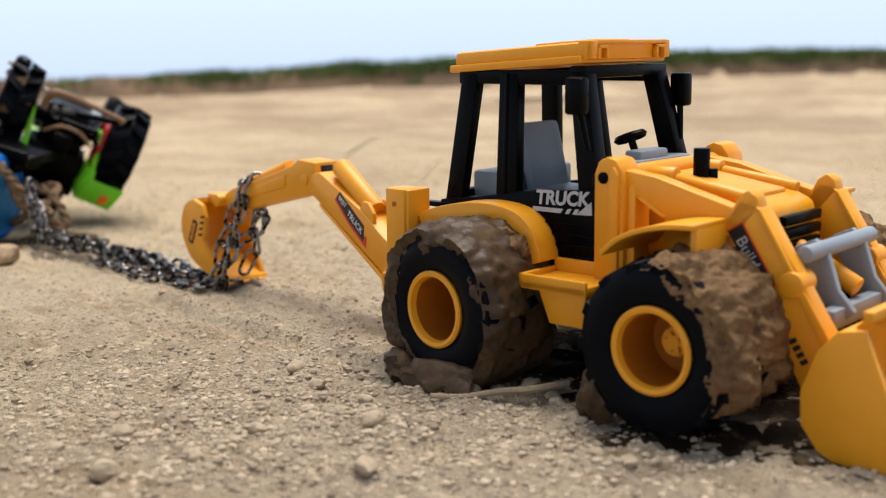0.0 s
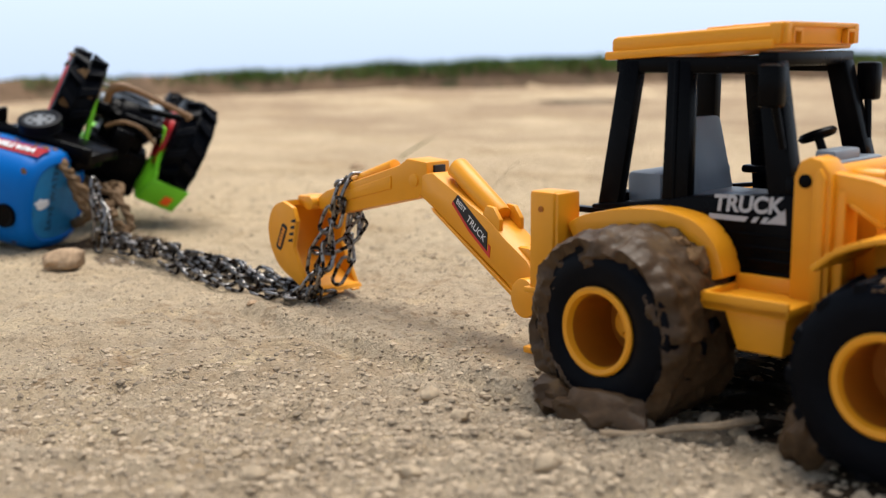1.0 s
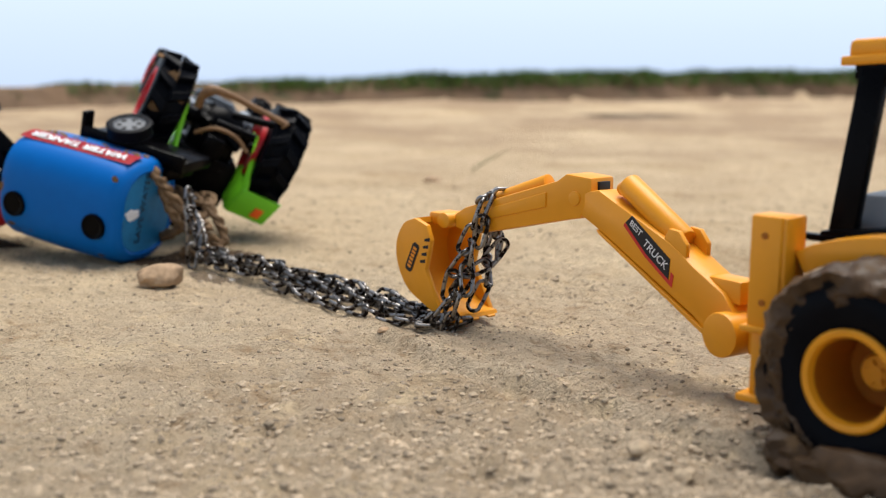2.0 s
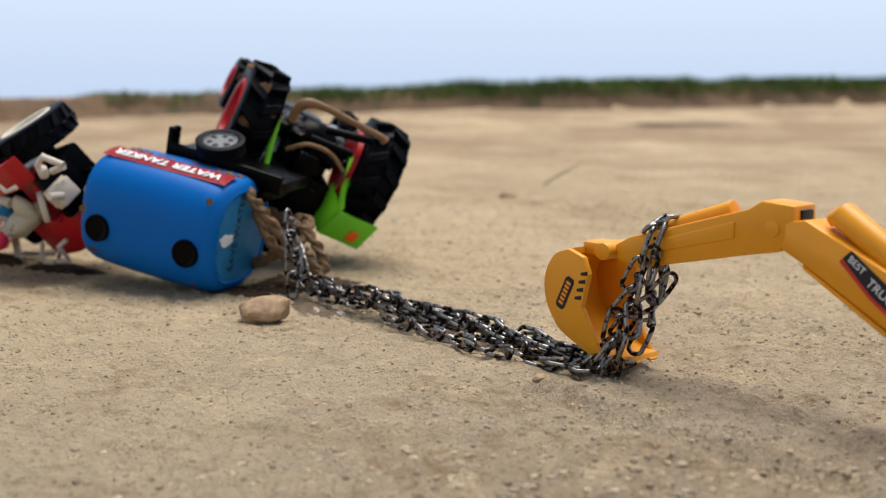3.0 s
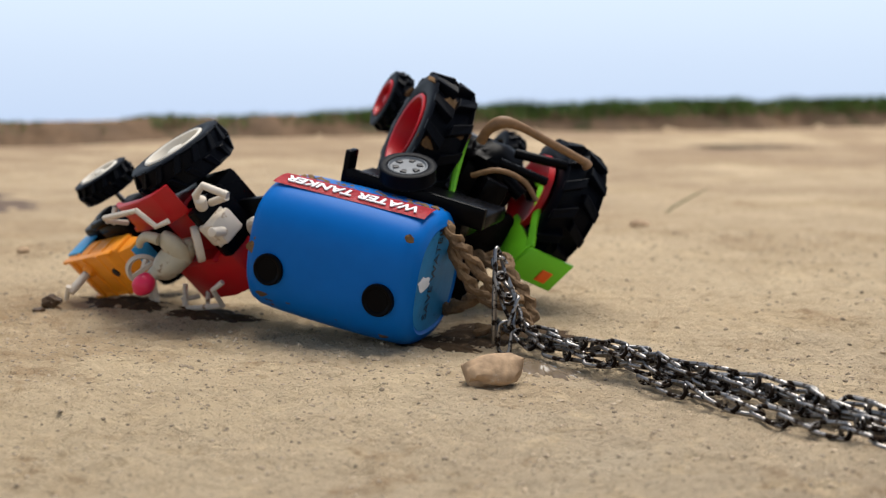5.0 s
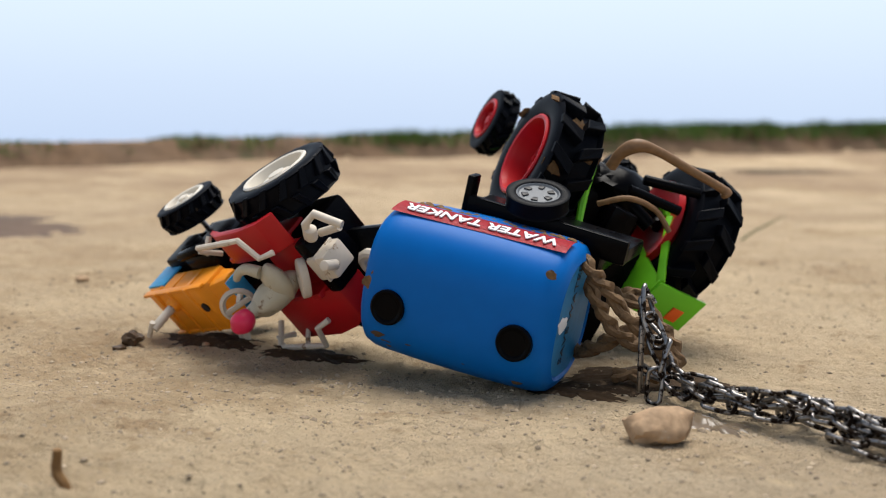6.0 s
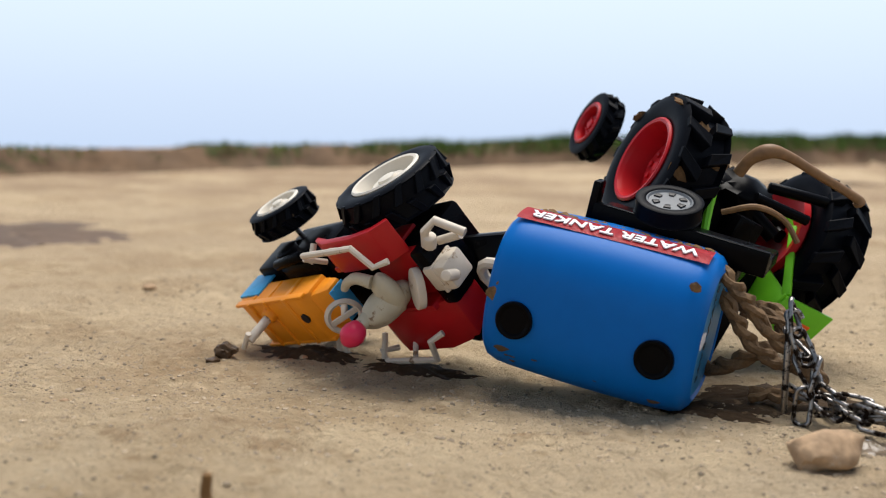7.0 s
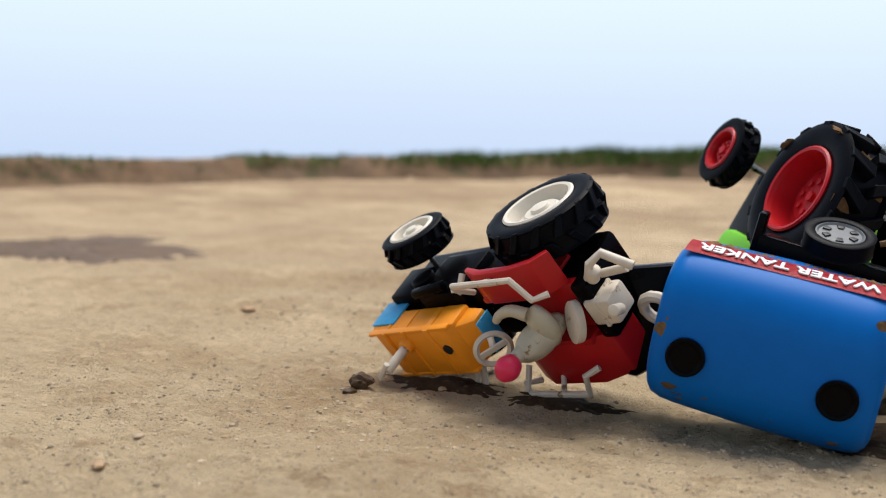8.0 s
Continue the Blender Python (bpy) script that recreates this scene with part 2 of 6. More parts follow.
def letters(text, size, m, mat, parent, depth=0.0001, bold=0.0, shear=0.0, name="lettering"):
    """Raised print in the built-in font, made into a mesh, centred at m."""
    cu = bpy.data.curves.new(name, "FONT")
    cu.body, cu.size, cu.extrude, cu.offset, cu.shear = text, size, depth, bold, shear
    cu.align_x, cu.align_y = "CENTER", "CENTER"
    tmp = bpy.data.objects.new("tmp", cu)
    scene.collection.objects.link(tmp)
    me = bpy.data.meshes.new_from_object(tmp.evaluated_get(bpy.context.evaluated_depsgraph_get()))
    bpy.data.objects.remove(tmp)
    bpy.data.curves.remove(cu)
    me.name = name
    me.materials.clear()
    me.materials.append(mat)
    me.transform(m)
    ob = new(name, me)
    ob.parent = parent
    return ob


def basis(origin, x, y):
    """A frame at origin with its x axis along x and its y axis near y."""
    x = Vector(x).normalized()
    z = x.cross(Vector(y)).normalized()
    y = z.cross(x)
    return Matrix.Translation(origin) @ Matrix((x, y, z)).transposed().to_4x4()


# ---- ground ----
RIDGE = [(-4.6, -0.6), (-3.0, 0.9), (-2.1, 1.9), (-1.66, 2.72), (-1.45, 3.33), (-1.12, 3.75), (-0.75, 4.1), (-0.34, 4.45), (0.13, 5.1), (0.8, 5.6), (2.0, 6.2), (4.5, 7.0)]


def ridge_side(x, y):
    """Distance to the bank's edge, positive beyond it."""
    best, side = 1e9, 1
    for (ax, ay), (bx, by) in zip(RIDGE, RIDGE[1:]):
        dx, dy = bx - ax, by - ay
        t = min(max(((x - ax) * dx + (y - ay) * dy) / (dx * dx + dy * dy), 0), 1)
        px, py = x - ax - t * dx, y - ay - t * dy
        d = math.hypot(px, py)
        if d < best:
            best, side = d, (1 if dx * py - dy * px > 0 else -1)
    return best * side


def step01(t):
    t = min(max(t, 0), 1)
    return t * t * (3 - 2 * t)


def ground_z(x, y):
    n = noise.noise
    z = 0.004 * n(Vector((x * 2.2, y * 2.2, 0.3))) + 0.0035 * n(Vector((x * 6, y * 6, 5.1)))
    near = step01((2.2 - math.hypot(x + 0.2, y - 0.9)) / 1.2)
    z += near * (0.0016 * n(Vector((x * 22, y * 22, 2.7))) + 0.0013 * n(Vector((x * 60, y * 60, 9.1))) + 0.0016 * n(Vector((x * 115, y * 115, 6.3))) + 0.0012 * n(Vector((x * 210, y * 210, 4.9))))
    # thin crust broken into flakes, in patches
    flake = n(Vector((x * 34 + 3 * n(Vector((x * 9, y * 9, 1.0))), y * 34, 3.3)))
    z += near * 0.0016 * step01(flake * 5) * step01(0.5 + 2.2 * n(Vector((x * 5, y * 5, 8.2))))
    # coarse crumbly soil round the digger
    crumb = step01((0.42 - math.hypot(x - 0.16, (y - 0.72) * 1.3)) / 0.2)
    z += crumb * (0.0026 * n(Vector((x * 70, y * 70, 4.4))) + 0.002 * n(Vector((x * 140, y * 140, 1.4))))
    z += 0.003 * step01((0.3 - math.hypot(x - 0.22, y - 0.82)) / 0.2)
    # a low hump at the side, and a worn wheel track
    z += 0.012 * math.exp(-((x + 0.52) / 0.12) ** 2 - ((y - 0.93) / 0.1) ** 2)
    along = (x + 0.074) * 0.8 - (y - 0.945) * 0.6
    across = (x + 0.074) * 0.6 + (y - 0.945) * 0.8 + 0.004 * n(Vector((along * 14, 0.4, 2.0)))
    track = step01((along + 0.02) / 0.05) * step01((0.3 - along) / 0.06)
    z += track * 0.0042 * (math.exp(-(across / 0.005) ** 2) - 1.1 * math.exp(-((across + 0.012) / 0.007) ** 2))
    # trampled, lumpy soil behind the chain
    rough = step01((0.24 - math.hypot(x - 0.03, (y - 1.13) * 0.8)) / 0.16)
    if rough > 0:
        z += rough * (0.003 * n(Vector((x * 42, y * 42, 7.4))) + 0.0022 * n(Vector((x * 95, y * 95, 3.9))))
    # soil pushed up under the red tractor
    z += 0.0035 * math.exp(-((x + 0.49) / 0.05) ** 2 - ((y - 1.155) / 0.022) ** 2) + 0.002 * math.exp(-((x + 0.445) / 0.03) ** 2 - ((y - 1.138) / 0.014) ** 2)
    # uneven slope before the bank, the bank itself, and the land falling away behind it
    d = ridge_side(x, y)
    z += 0.02 * step01((d + 0.9) / 0.8) + 0.006 * step01((d + 1.0) / 1.0) * n(Vector((x * 3, y * 3, 7.7)))
    w = 0.05 * n(Vector((x * 3.5, y * 3.5, 1.1))) + 0.01 * n(Vector((x * 11, y * 11, 3.1)))
    z += (0.048 + 0.014 * n(Vector((x * 1.7, y * 1.7, 8.8)))) * step01((d + w) / 0.045)
    if d > 0.25:
        z -= (d - 0.25) * 0.16
    return z


def spaced(lo, hi, fine_lo, fine_hi, step, grow=1.16):
    c = list(np.arange(fine_lo, fine_hi, step))
    s, p = step, fine_hi
    while p < hi:
        c.append(p); s *= grow; p += s
    c.append(hi)
    s, p = step * grow, fine_lo - step
    while p > lo:
        c.insert(0, p); s *= grow; p -= s
    c.insert(0, lo)
    return c


def sheet(xs, ys):
    vs = [(x, y, ground_z(x, y)) for y in ys for x in xs]
    nx = len(xs)
    fs = [(j * nx + i, j * nx + i + 1, (j + 1) * nx + i + 1, (j + 1) * nx + i) for j in range(len(ys) - 1) for i in range(nx - 1)]
    return vs, fs


def ground_material():
    m = material("dry_sandy_soil", (0.5, 0.395, 0.275), 0.92, vary=0.3, scale=900, bump=0.0, spec=0.15)
    n, l = m.node_tree.nodes, m.node_tree.links
    b = n["Principled BSDF"]
    base = b.inputs["Base Color"].links[0].from_socket
    co = n.new("ShaderNodeTexCoord")

    def tex(scale, detail=6, rough=0.6):
        t = n.new("ShaderNodeTexNoise")
        t.inputs["Scale"].default_value, t.inputs["Detail"].default_value, t.inputs["Roughness"].default_value = scale, detail, rough
        l.new(co.outputs["Object"], t.inputs["Vector"])
        return t.outputs[0]

    def blend(col, lo, hi, colour, source):
        k = n.new("ShaderNodeMapRange")
        k.inputs["From Min"].default_value, k.inputs["From Max"].default_value = lo, hi
        l.new(source, k.inputs["Value"])
        mx = n.new("ShaderNodeMix"); mx.data_type = "RGBA"; mx.inputs[7].default_value = (*colour, 1)
        l.new(k.outputs[0], mx.inputs[0]); l.new(col, mx.inputs[6])
        return mx.outputs[2]

    c = blend(base, 0.5, 0.68, (0.58, 0.475, 0.34), tex(9, 8))
    c = blend(c, 0.56, 0.72, (0.40, 0.275, 0.155), tex(5.5, 8))
    c = blend(c, 0.57, 0.68, (0.27, 0.185, 0.11), tex(60, 8, 0.72))
    c = blend(c, 0.58, 0.66, (0.2, 0.135, 0.08), tex(330, 6, 0.75))
    c = blend(c, 0.62, 0.7, (0.52, 0.43, 0.32), tex(240, 5, 0.7))
    # a paler tone away from the churned patch by the digger
    ring = n.new("ShaderNodeVectorMath"); ring.operation = "DISTANCE"; ring.inputs[1].default_value = (0.2, 0.68, 0)
    l.new(co.outputs["Object"], ring.inputs[0])
    fray = n.new("ShaderNodeMath"); fray.operation = "MULTIPLY_ADD"; fray.inputs[1].default_value = 0.35
    l.new(tex(7, 6), fray.inputs[0]); l.new(ring.outputs["Value"], fray.inputs[2])
    far = n.new("ShaderNodeMapRange")
    far.inputs["From Min"].default_value, far.inputs["From Max"].default_value, far.inputs["To Max"].default_value = 0.42, 0.85, 0.6
    l.new(fray.outputs[0], far.inputs["Value"])
    pale = n.new("ShaderNodeMix"); pale.data_type = "RGBA"; pale.inputs[7].default_value = (0.69, 0.525, 0.32, 1)
    l.new(far.outputs[0], pale.inputs[0]); l.new(c, pale.inputs[6])
    c = pale.outputs[2]
    c = blend(c, 0.5, 0.66, (0.4, 0.275, 0.15), tex(2.3, 10, 0.7))
    c = blend(c, 0.54, 0.68, (0.7, 0.545, 0.345), tex(6.5, 9, 0.7))
    c = blend(c, 0.55, 0.7, (0.35, 0.23, 0.125), tex(15, 10, 0.78))
    c = blend(c, 0.56, 0.68, (0.7, 0.545, 0.345), tex(38, 8, 0.7))
    c = blend(c, 0.63, 0.7, (0.24, 0.155, 0.085), tex(190, 8, 0.78))
    # browner earth in wide patches on the open ground before the bank
    away = n.new("ShaderNodeVectorMath"); away.operation = "DISTANCE"; away.inputs[1].default_value = (0.2, 0.4, 0)
    l.new(co.outputs["Object"], away.inputs[0])
    reach = n.new("ShaderNodeMapRange")
    reach.inputs["From Min"].default_value, reach.inputs["From Max"].default_value, reach.inputs["To Max"].default_value = 0.8, 2.4, 0.9
    l.new(away.outputs["Value"], reach.inputs["Value"])
    patchy = n.new("ShaderNodeMapRange")
    patchy.inputs["From Min"].default_value, patchy.inputs["From Max"].default_value = 0.38, 0.56
    l.new(tex(2.1, 10, 0.74), patchy.inputs["Value"])
    both = n.new("ShaderNodeMath"); both.operation = "MULTIPLY"
    l.new(reach.outputs[0], both.inputs[0]); l.new(patchy.outputs[0], both.inputs[1])
    earth = n.new("ShaderNodeMix"); earth.data_type = "RGBA"; earth.inputs[7].default_value = (0.34, 0.235, 0.145, 1)
    l.new(both.outputs[0], earth.inputs[0]); l.new(c, earth.inputs[6])
    c = earth.outputs[2]
    l.new(c, b.inputs["Base Color"])
    # fine crumbs and dried cracks
    crumbs = tex(420, 9, 0.72)
    clods = tex(110, 6, 0.6)
    vor = n.new("ShaderNodeTexVoronoi"); vor.feature = "DISTANCE_TO_EDGE"; vor.inputs["Scale"].default_value = 30
    warp = n.new("ShaderNodeTexNoise"); warp.inputs["Scale"].default_value = 25; warp.inputs["Detail"].default_value = 5
    l.new(co.outputs["Object"], warp.inputs["Vector"])
    mixv = n.new("ShaderNodeMix"); mixv.data_type = "VECTOR"; mixv.inputs[0].default_value = 0.12
    l.new(co.outputs["Object"], mixv.inputs[4]); l.new(warp.outputs[1], mixv.inputs[5])
    l.new(mixv.outputs[1], vor.inputs["Vector"])
    crack = n.new("ShaderNodeMapRange"); crack.inputs["From Max"].default_value = 0.02
    l.new(vor.outputs[0], crack.inputs["Value"])
    s1 = n.new("ShaderNodeMath"); s1.operation = "MULTIPLY_ADD"; s1.inputs[1].default_value = 1.6
    l.new(clods, s1.inputs[0]); l.new(crumbs, s1.inputs[2])
    s2 = n.new("ShaderNodeMath"); s2.operation = "MULTIPLY_ADD"; s2.inputs[1].default_value = 0.3
    l.new(crack.outputs[0], s2.inputs[0]); l.new(s1.outputs[0], s2.inputs[2])
    bp = n.new("ShaderNodeBump"); bp.inputs["Strength"].default_value = 1.0; bp.inputs["Distance"].default_value = 0.0042
    l.new(s2.outputs[0], bp.inputs["Height"]); l.new(bp.outputs[0], b.inputs["Normal"])
    return m


M_ground = ground_material()
vs, fs = sheet(spaced(-30, 30, -0.66, 0.4, 0.0025, 1.04), spaced(-14, 45, 0.58, 1.2, 0.0025, 1.035))
me = bpy.data.meshes.new("ground")
me.from_pydata(vs, [], fs)
me.materials.append(M_ground)
me.shade_smooth()
ground = tagged(new("ground", me), "pale dry sandy soil with crumbs and cracks", "ground", kind="structure")


def bank_face():
    """The dark eroded earth face below the turf."""
    vs, fs = [], []
    rows = 7
    pts = []
    for (ax, ay), (bx, by) in zip(RIDGE[1:], RIDGE[2:]):
        n = int(math.hypot(bx - ax, by - ay) / 0.018)
        pts += [(ax + (bx - ax) * i / n, ay + (by - ay) * i / n, bx - ax, by - ay) for i in range(n)]
    for x, y, dx, dy in pts:
        q = math.hypot(dx, dy)
        nx, ny = -dy / q, dx / q
        high = 0.052 + 0.034 * step01((x + 1.9) / 2.0)
        for k in range(rows):
            f = k / (rows - 1)
            o = -0.1 + 0.115 * f ** 0.6 + 0.02 * noise.noise(Vector((x * 9, y * 9, f * 2))) + 0.012 * noise.noise(Vector((x * 30, y * 30, f * 5)))
            base = 0.012 + 0.02 * f
            z = base - 0.012 + high * f + 0.008 * f * noise.noise(Vector((x * 5, y * 5, 2.0))) + 0.004 * noise.noise(Vector((x * 40, y * 40, f * 3)))
            vs.append((x + nx * o, y + ny * o, z))
        vs.append((x + nx * 0.4, y + ny * 0.4, z - 0.05))
    m = rows + 1
    for i in range(len(pts) - 1):
        for k in range(rows):
            fs.append((i * m + k, (i + 1) * m + k, (i + 1) * m + k + 1, i * m + k + 1))
    me = bpy.data.meshes.new("bank")
    me.from_pydata(vs, [], fs)
    me.materials.append(M_bank)
    me.shade_smooth()
    return tagged(new("bank", me), "low eroded bank of dark brown earth", "bank", kind="structure"), vs, m, len(pts)


bank_ob, BANK, BROW, BCOUNT = bank_face()


def grass_bank():
    """Short turf along the top of the bank."""
    rnd = random.Random(5)
    vs, fs = [], []
    for _ in range(52000):
        i = rnd.randrange(BCOUNT)
        top, back = Vector(BANK[i * BROW + BROW - 2]), Vector(BANK[i * BROW + BROW - 1])
        low = Vector(BANK[i * BROW + BROW - 4])
        u = rnd.random()
        p = top.lerp(back, u * 0.5) if rnd.random() < 0.75 else top.lerp(low, u)
        x, y = p.x + rnd.gauss(0, 0.012), p.y + rnd.gauss(0, 0.012)
        dense = noise.noise(Vector((x * 2.3, y * 2.3, 4.0))) + 0.5 * noise.noise(Vector((x * 7, y * 7, 1.0)))
        right = step01((x + 1.75) / 1.0)
        if dense + 0.3 + 0.4 * right < rnd.random() * 0.6:
            continue
        h = (0.012 + 0.022 * rnd.random()) * (0.45 + 0.75 * right) * (1 + 0.5 * dense)
        a = rnd.random() * 6.283
        w = 0.0022 + 0.0022 * rnd.random()
        dx, dy = math.cos(a) * w, math.sin(a) * w
        lx, ly = rnd.gauss(0, 0.35) * h, rnd.gauss(0, 0.35) * h
        k = len(vs)
        z = p.z - 0.003
        vs += [(x - dx, y - dy, z), (x + dx, y + dy, z), (x + lx, y + ly, z + h)]
        fs.append((k, k + 1, k + 2))
    me = bpy.data.meshes.new("grass")
    me.from_pydata(vs, [], fs)
    me.materials.append(M_grass)
    return tagged(new("grass", me), "short green turf along the edge of a low bank", "grass", kind="stuff")


grass_bank()


# ---- yellow backhoe loader ----
def tread_tyre(radius, width, rim_r, lugs=14, lug_h=0.003, skew=0.5):
    """A tyre round z with chevron lugs; its outer face at +z."""
    w = width / 2
    d = radius - rim_r
    half = [(rim_r, 0.85), (rim_r + d * 0.07, 0.965), (rim_r + d * 0.22, 1.02), (rim_r + d * 0.42, 1.05), (rim_r + d * 0.6, 1.035), (radius - d * 0.24, 0.985), (radius - d * 0.14, 0.91), (radius - lug_h * 0.95, 0.8), (radius - lug_h, 0.6)]
    prof = [(r, -w * k) for r, k in half] + [(r, w * k) for r, k in half[::-1]]
    bm = lathe(prof, 56)
    return bm


def lug_mesh(radius, width, lugs, lug_h, skew, s):
    """One tread lug on the side s of the tyre's middle."""
    w = width / 2
    bm = bmesh.new()
    da = 2 * math.pi / lugs
    cs = []
    for r in (radius - lug_h - 0.0008, radius + 0.0004):
        shrink = 1.0 if r < radius - 0.001 else 0.8
        for f, z in ((0, 0.06), (0.42, 0.06), (0.42 + skew, 0.99), (skew, 0.99)):
            a = da * (0.21 + skew / 2 + (f - 0.21 - skew / 2) * shrink)
            rr = r - (0.0035 if z > 0.5 else 0) * (0.7 if shrink < 1 else 1)
            cs.append(bm.verts.new((rr * math.cos(a), rr * math.sin(a), s * z * w)))
    a, b = cs[:4], cs[4:]
    bm.faces.new(b)
    bm.faces.new(a[::-1])
    for k in range(4):
        bm.faces.new((a[k], a[(k + 1) % 4], b[(k + 1) % 4], b[k]))
    bmesh.ops.recalc_face_normals(bm, faces=bm.faces[:])
    bevel(bm, 0.0004, 1)
    me = bpy.data.meshes.new("lug")
    bm.to_mesh(me)
    bm.free()
    me.materials.append(M_tyre)
    return me


LUGS = {}


def add_lugs(holder, m, radius, width, lugs, lug_h=0.003, skew=0.5):
    for s in (-1, 1):
        key = (radius, width, lugs, s)
        if key not in LUGS:
            LUGS[key] = lug_mesh(radius, width, lugs, lug_h, skew, s)
        for i in range(lugs):
            ob = new("lug", LUGS[key])
            ob.parent = holder
            ob.matrix_local = m @ pose(0, 0, 0, 0, 0, 360 * (i + (0.5 if s > 0 else 0)) / lugs)


def wheel(parent, m, radius, width, rim_r, rim_mat, depth, lugs=14, muddy=0.0, seed=1, hub="star", name="wheel", lug_h=0.003):
    """A toy wheel whose outer side looks along the frame's +z: tyre, dished rim and hub."""
    holder = part(name, moved(tread_tyre(radius, width, rim_r, lugs, lug_h), m), M_tyre, parent)
    add_lugs(holder, m, radius, width, lugs, lug_h)
    w = width / 2
    dish = [(rim_r + 0.0006, w * 0.8), (rim_r + 0.0014, w + 0.0004), (rim_r + 0.0004, w + 0.0012), (rim_r - 0.0012, w + 0.0008), (rim_r - 0.002, w - 0.002), (rim_r * 0.82, w - depth), (rim_r * 0.4, w - depth), (0, w - depth)]
    # a yellow wheel's dish is coloured darker than its lip for the recess shade
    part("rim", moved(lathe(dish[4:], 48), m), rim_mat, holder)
    part("rim_lip", moved(lathe(dish[:5], 48), m), M_yellow if rim_mat is M_rimshade else rim_mat, holder)
    if hub == "disc":
        bm = lathe([(rim_r * 0.55, w - depth - 0.001), (rim_r * 0.55, w - depth + 0.0022), (rim_r * 0.48, w - depth + 0.0034), (rim_r * 0.3, w - depth + 0.0034), (rim_r * 0.26, w - depth + 0.005), (rim_r * 0.1, w - depth + 0.0056), (0, w - depth + 0.0056)], 32)
    elif hub == "star":
        bm = lathe([(0.0066, w - depth - 0.001), (0.0066, w - depth + 0.005), (0.0058, w - depth + 0.0062), (0, w - depth + 0.0062)], 24)
        for i in range(6):
            a = i * math.pi / 3
            bm = join(bm, rod((0.0034 * math.cos(a), 0.0034 * math.sin(a), w - depth + 0.006), (0.0034 * math.cos(a), 0.0034 * math.sin(a), w - depth + 0.0075), 0.0013, segs=8))
        bm = join(bm, rod((0, 0, w - depth + 0.006), (0, 0, w - depth + 0.0078), 0.003, segs=12))
    else:
        bm = lathe([(rim_r * 0.62, w - depth - 0.001), (rim_r * 0.62, w - depth + 0.002), (rim_r * 0.55, w - depth + 0.003), (0.003, w - depth + 0.003), (0.0026, w - depth + 0.005), (0, w - depth + 0.0054)], 32)
        for i in range(8):
            a = i * math.pi / 4
            c = (rim_r * 0.38 * math.cos(a), rim_r * 0.38 * math.sin(a))
            bm = join(bm, rod((*c, w - depth + 0.002), (*c, w - depth + 0.0042), rim_r * 0.075, segs=8))
    part("hub", moved(bm, m), M_yellow if rim_mat is M_rimshade else rim_mat, holder)
    if muddy:
        vs = bmesh.new()
        # a caked coat over part of the tread and shoulder
        segs, rows = 190, 30
        grid = []
        for i in range(segs + 1):
            a = muddy[0] + (muddy[1] - muddy[0]) * i / segs
            row = []
            for k in range(rows + 1):
                z = -w + 2 * w * k / rows
                edge = min(i, segs - i) / segs * 6
                lumpy = noise.noise(Vector((a * 2.6 + seed, z * 75, 0.7))) * 0.7 + noise.noise(Vector((a * 7 + seed, z * 190, 3.7))) * 0.5 + noise.noise(Vector((a * 17, z * 420, 2.2 + seed))) * 0.22
                t = muddy[3] + muddy[4] * lumpy - 0.004 * max(0, 1 - edge)
                r = radius - 0.0008 + t - 0.006 * max(0, abs(z) / w - 0.75) * 4 * 0.7
                row.append(vs.verts.new((r * math.cos(a), r * math.sin(a), z * (1.0 + max(t, 0) * 14))))
            for k in range(1, 13):
                f = k / 12
                r = radius - 0.003 - f * (radius - 0.006 - rim_r)
                lumpy = noise.noise(Vector((a * 1.7 + seed, f * 2.2, 5.7))) + 0.5 * noise.noise(Vector((a * 6 + seed, f * 5, 8.1))) + 0.25 * noise.noise(Vector((a * 18, f * 14, 2.2 + seed)))
                t = 0.0022 * (1 - f) + 0.0042 * (lumpy - 0.12 - 0.7 * f) - 0.004 * max(0, 1 - edge)
                row.append(vs.verts.new((r * math.cos(a), r * math.sin(a), w * (1.06 - 0.12 * abs(2 * f - 1)) + max(t, -0.004))))
            grid.append(row)
        for i in range(segs):
            for k in range(rows + 12):
                vs.faces.new((grid[i][k], grid[i + 1][k], grid[i + 1][k + 1], grid[i][k + 1]))
        part("mud_coat", moved(vs, m), muddy[2], holder, "caked wet brown mud")
    return holder


def side(x, y, z):
    """A wheel frame at the point: its outer side faces -y of the thing."""
    return pose(x, y, z, 90, 0, 0)


def oriented(pts, path, w, bev=0.0008):
    return prism(pts, path - w / 2, path + w / 2, bev)


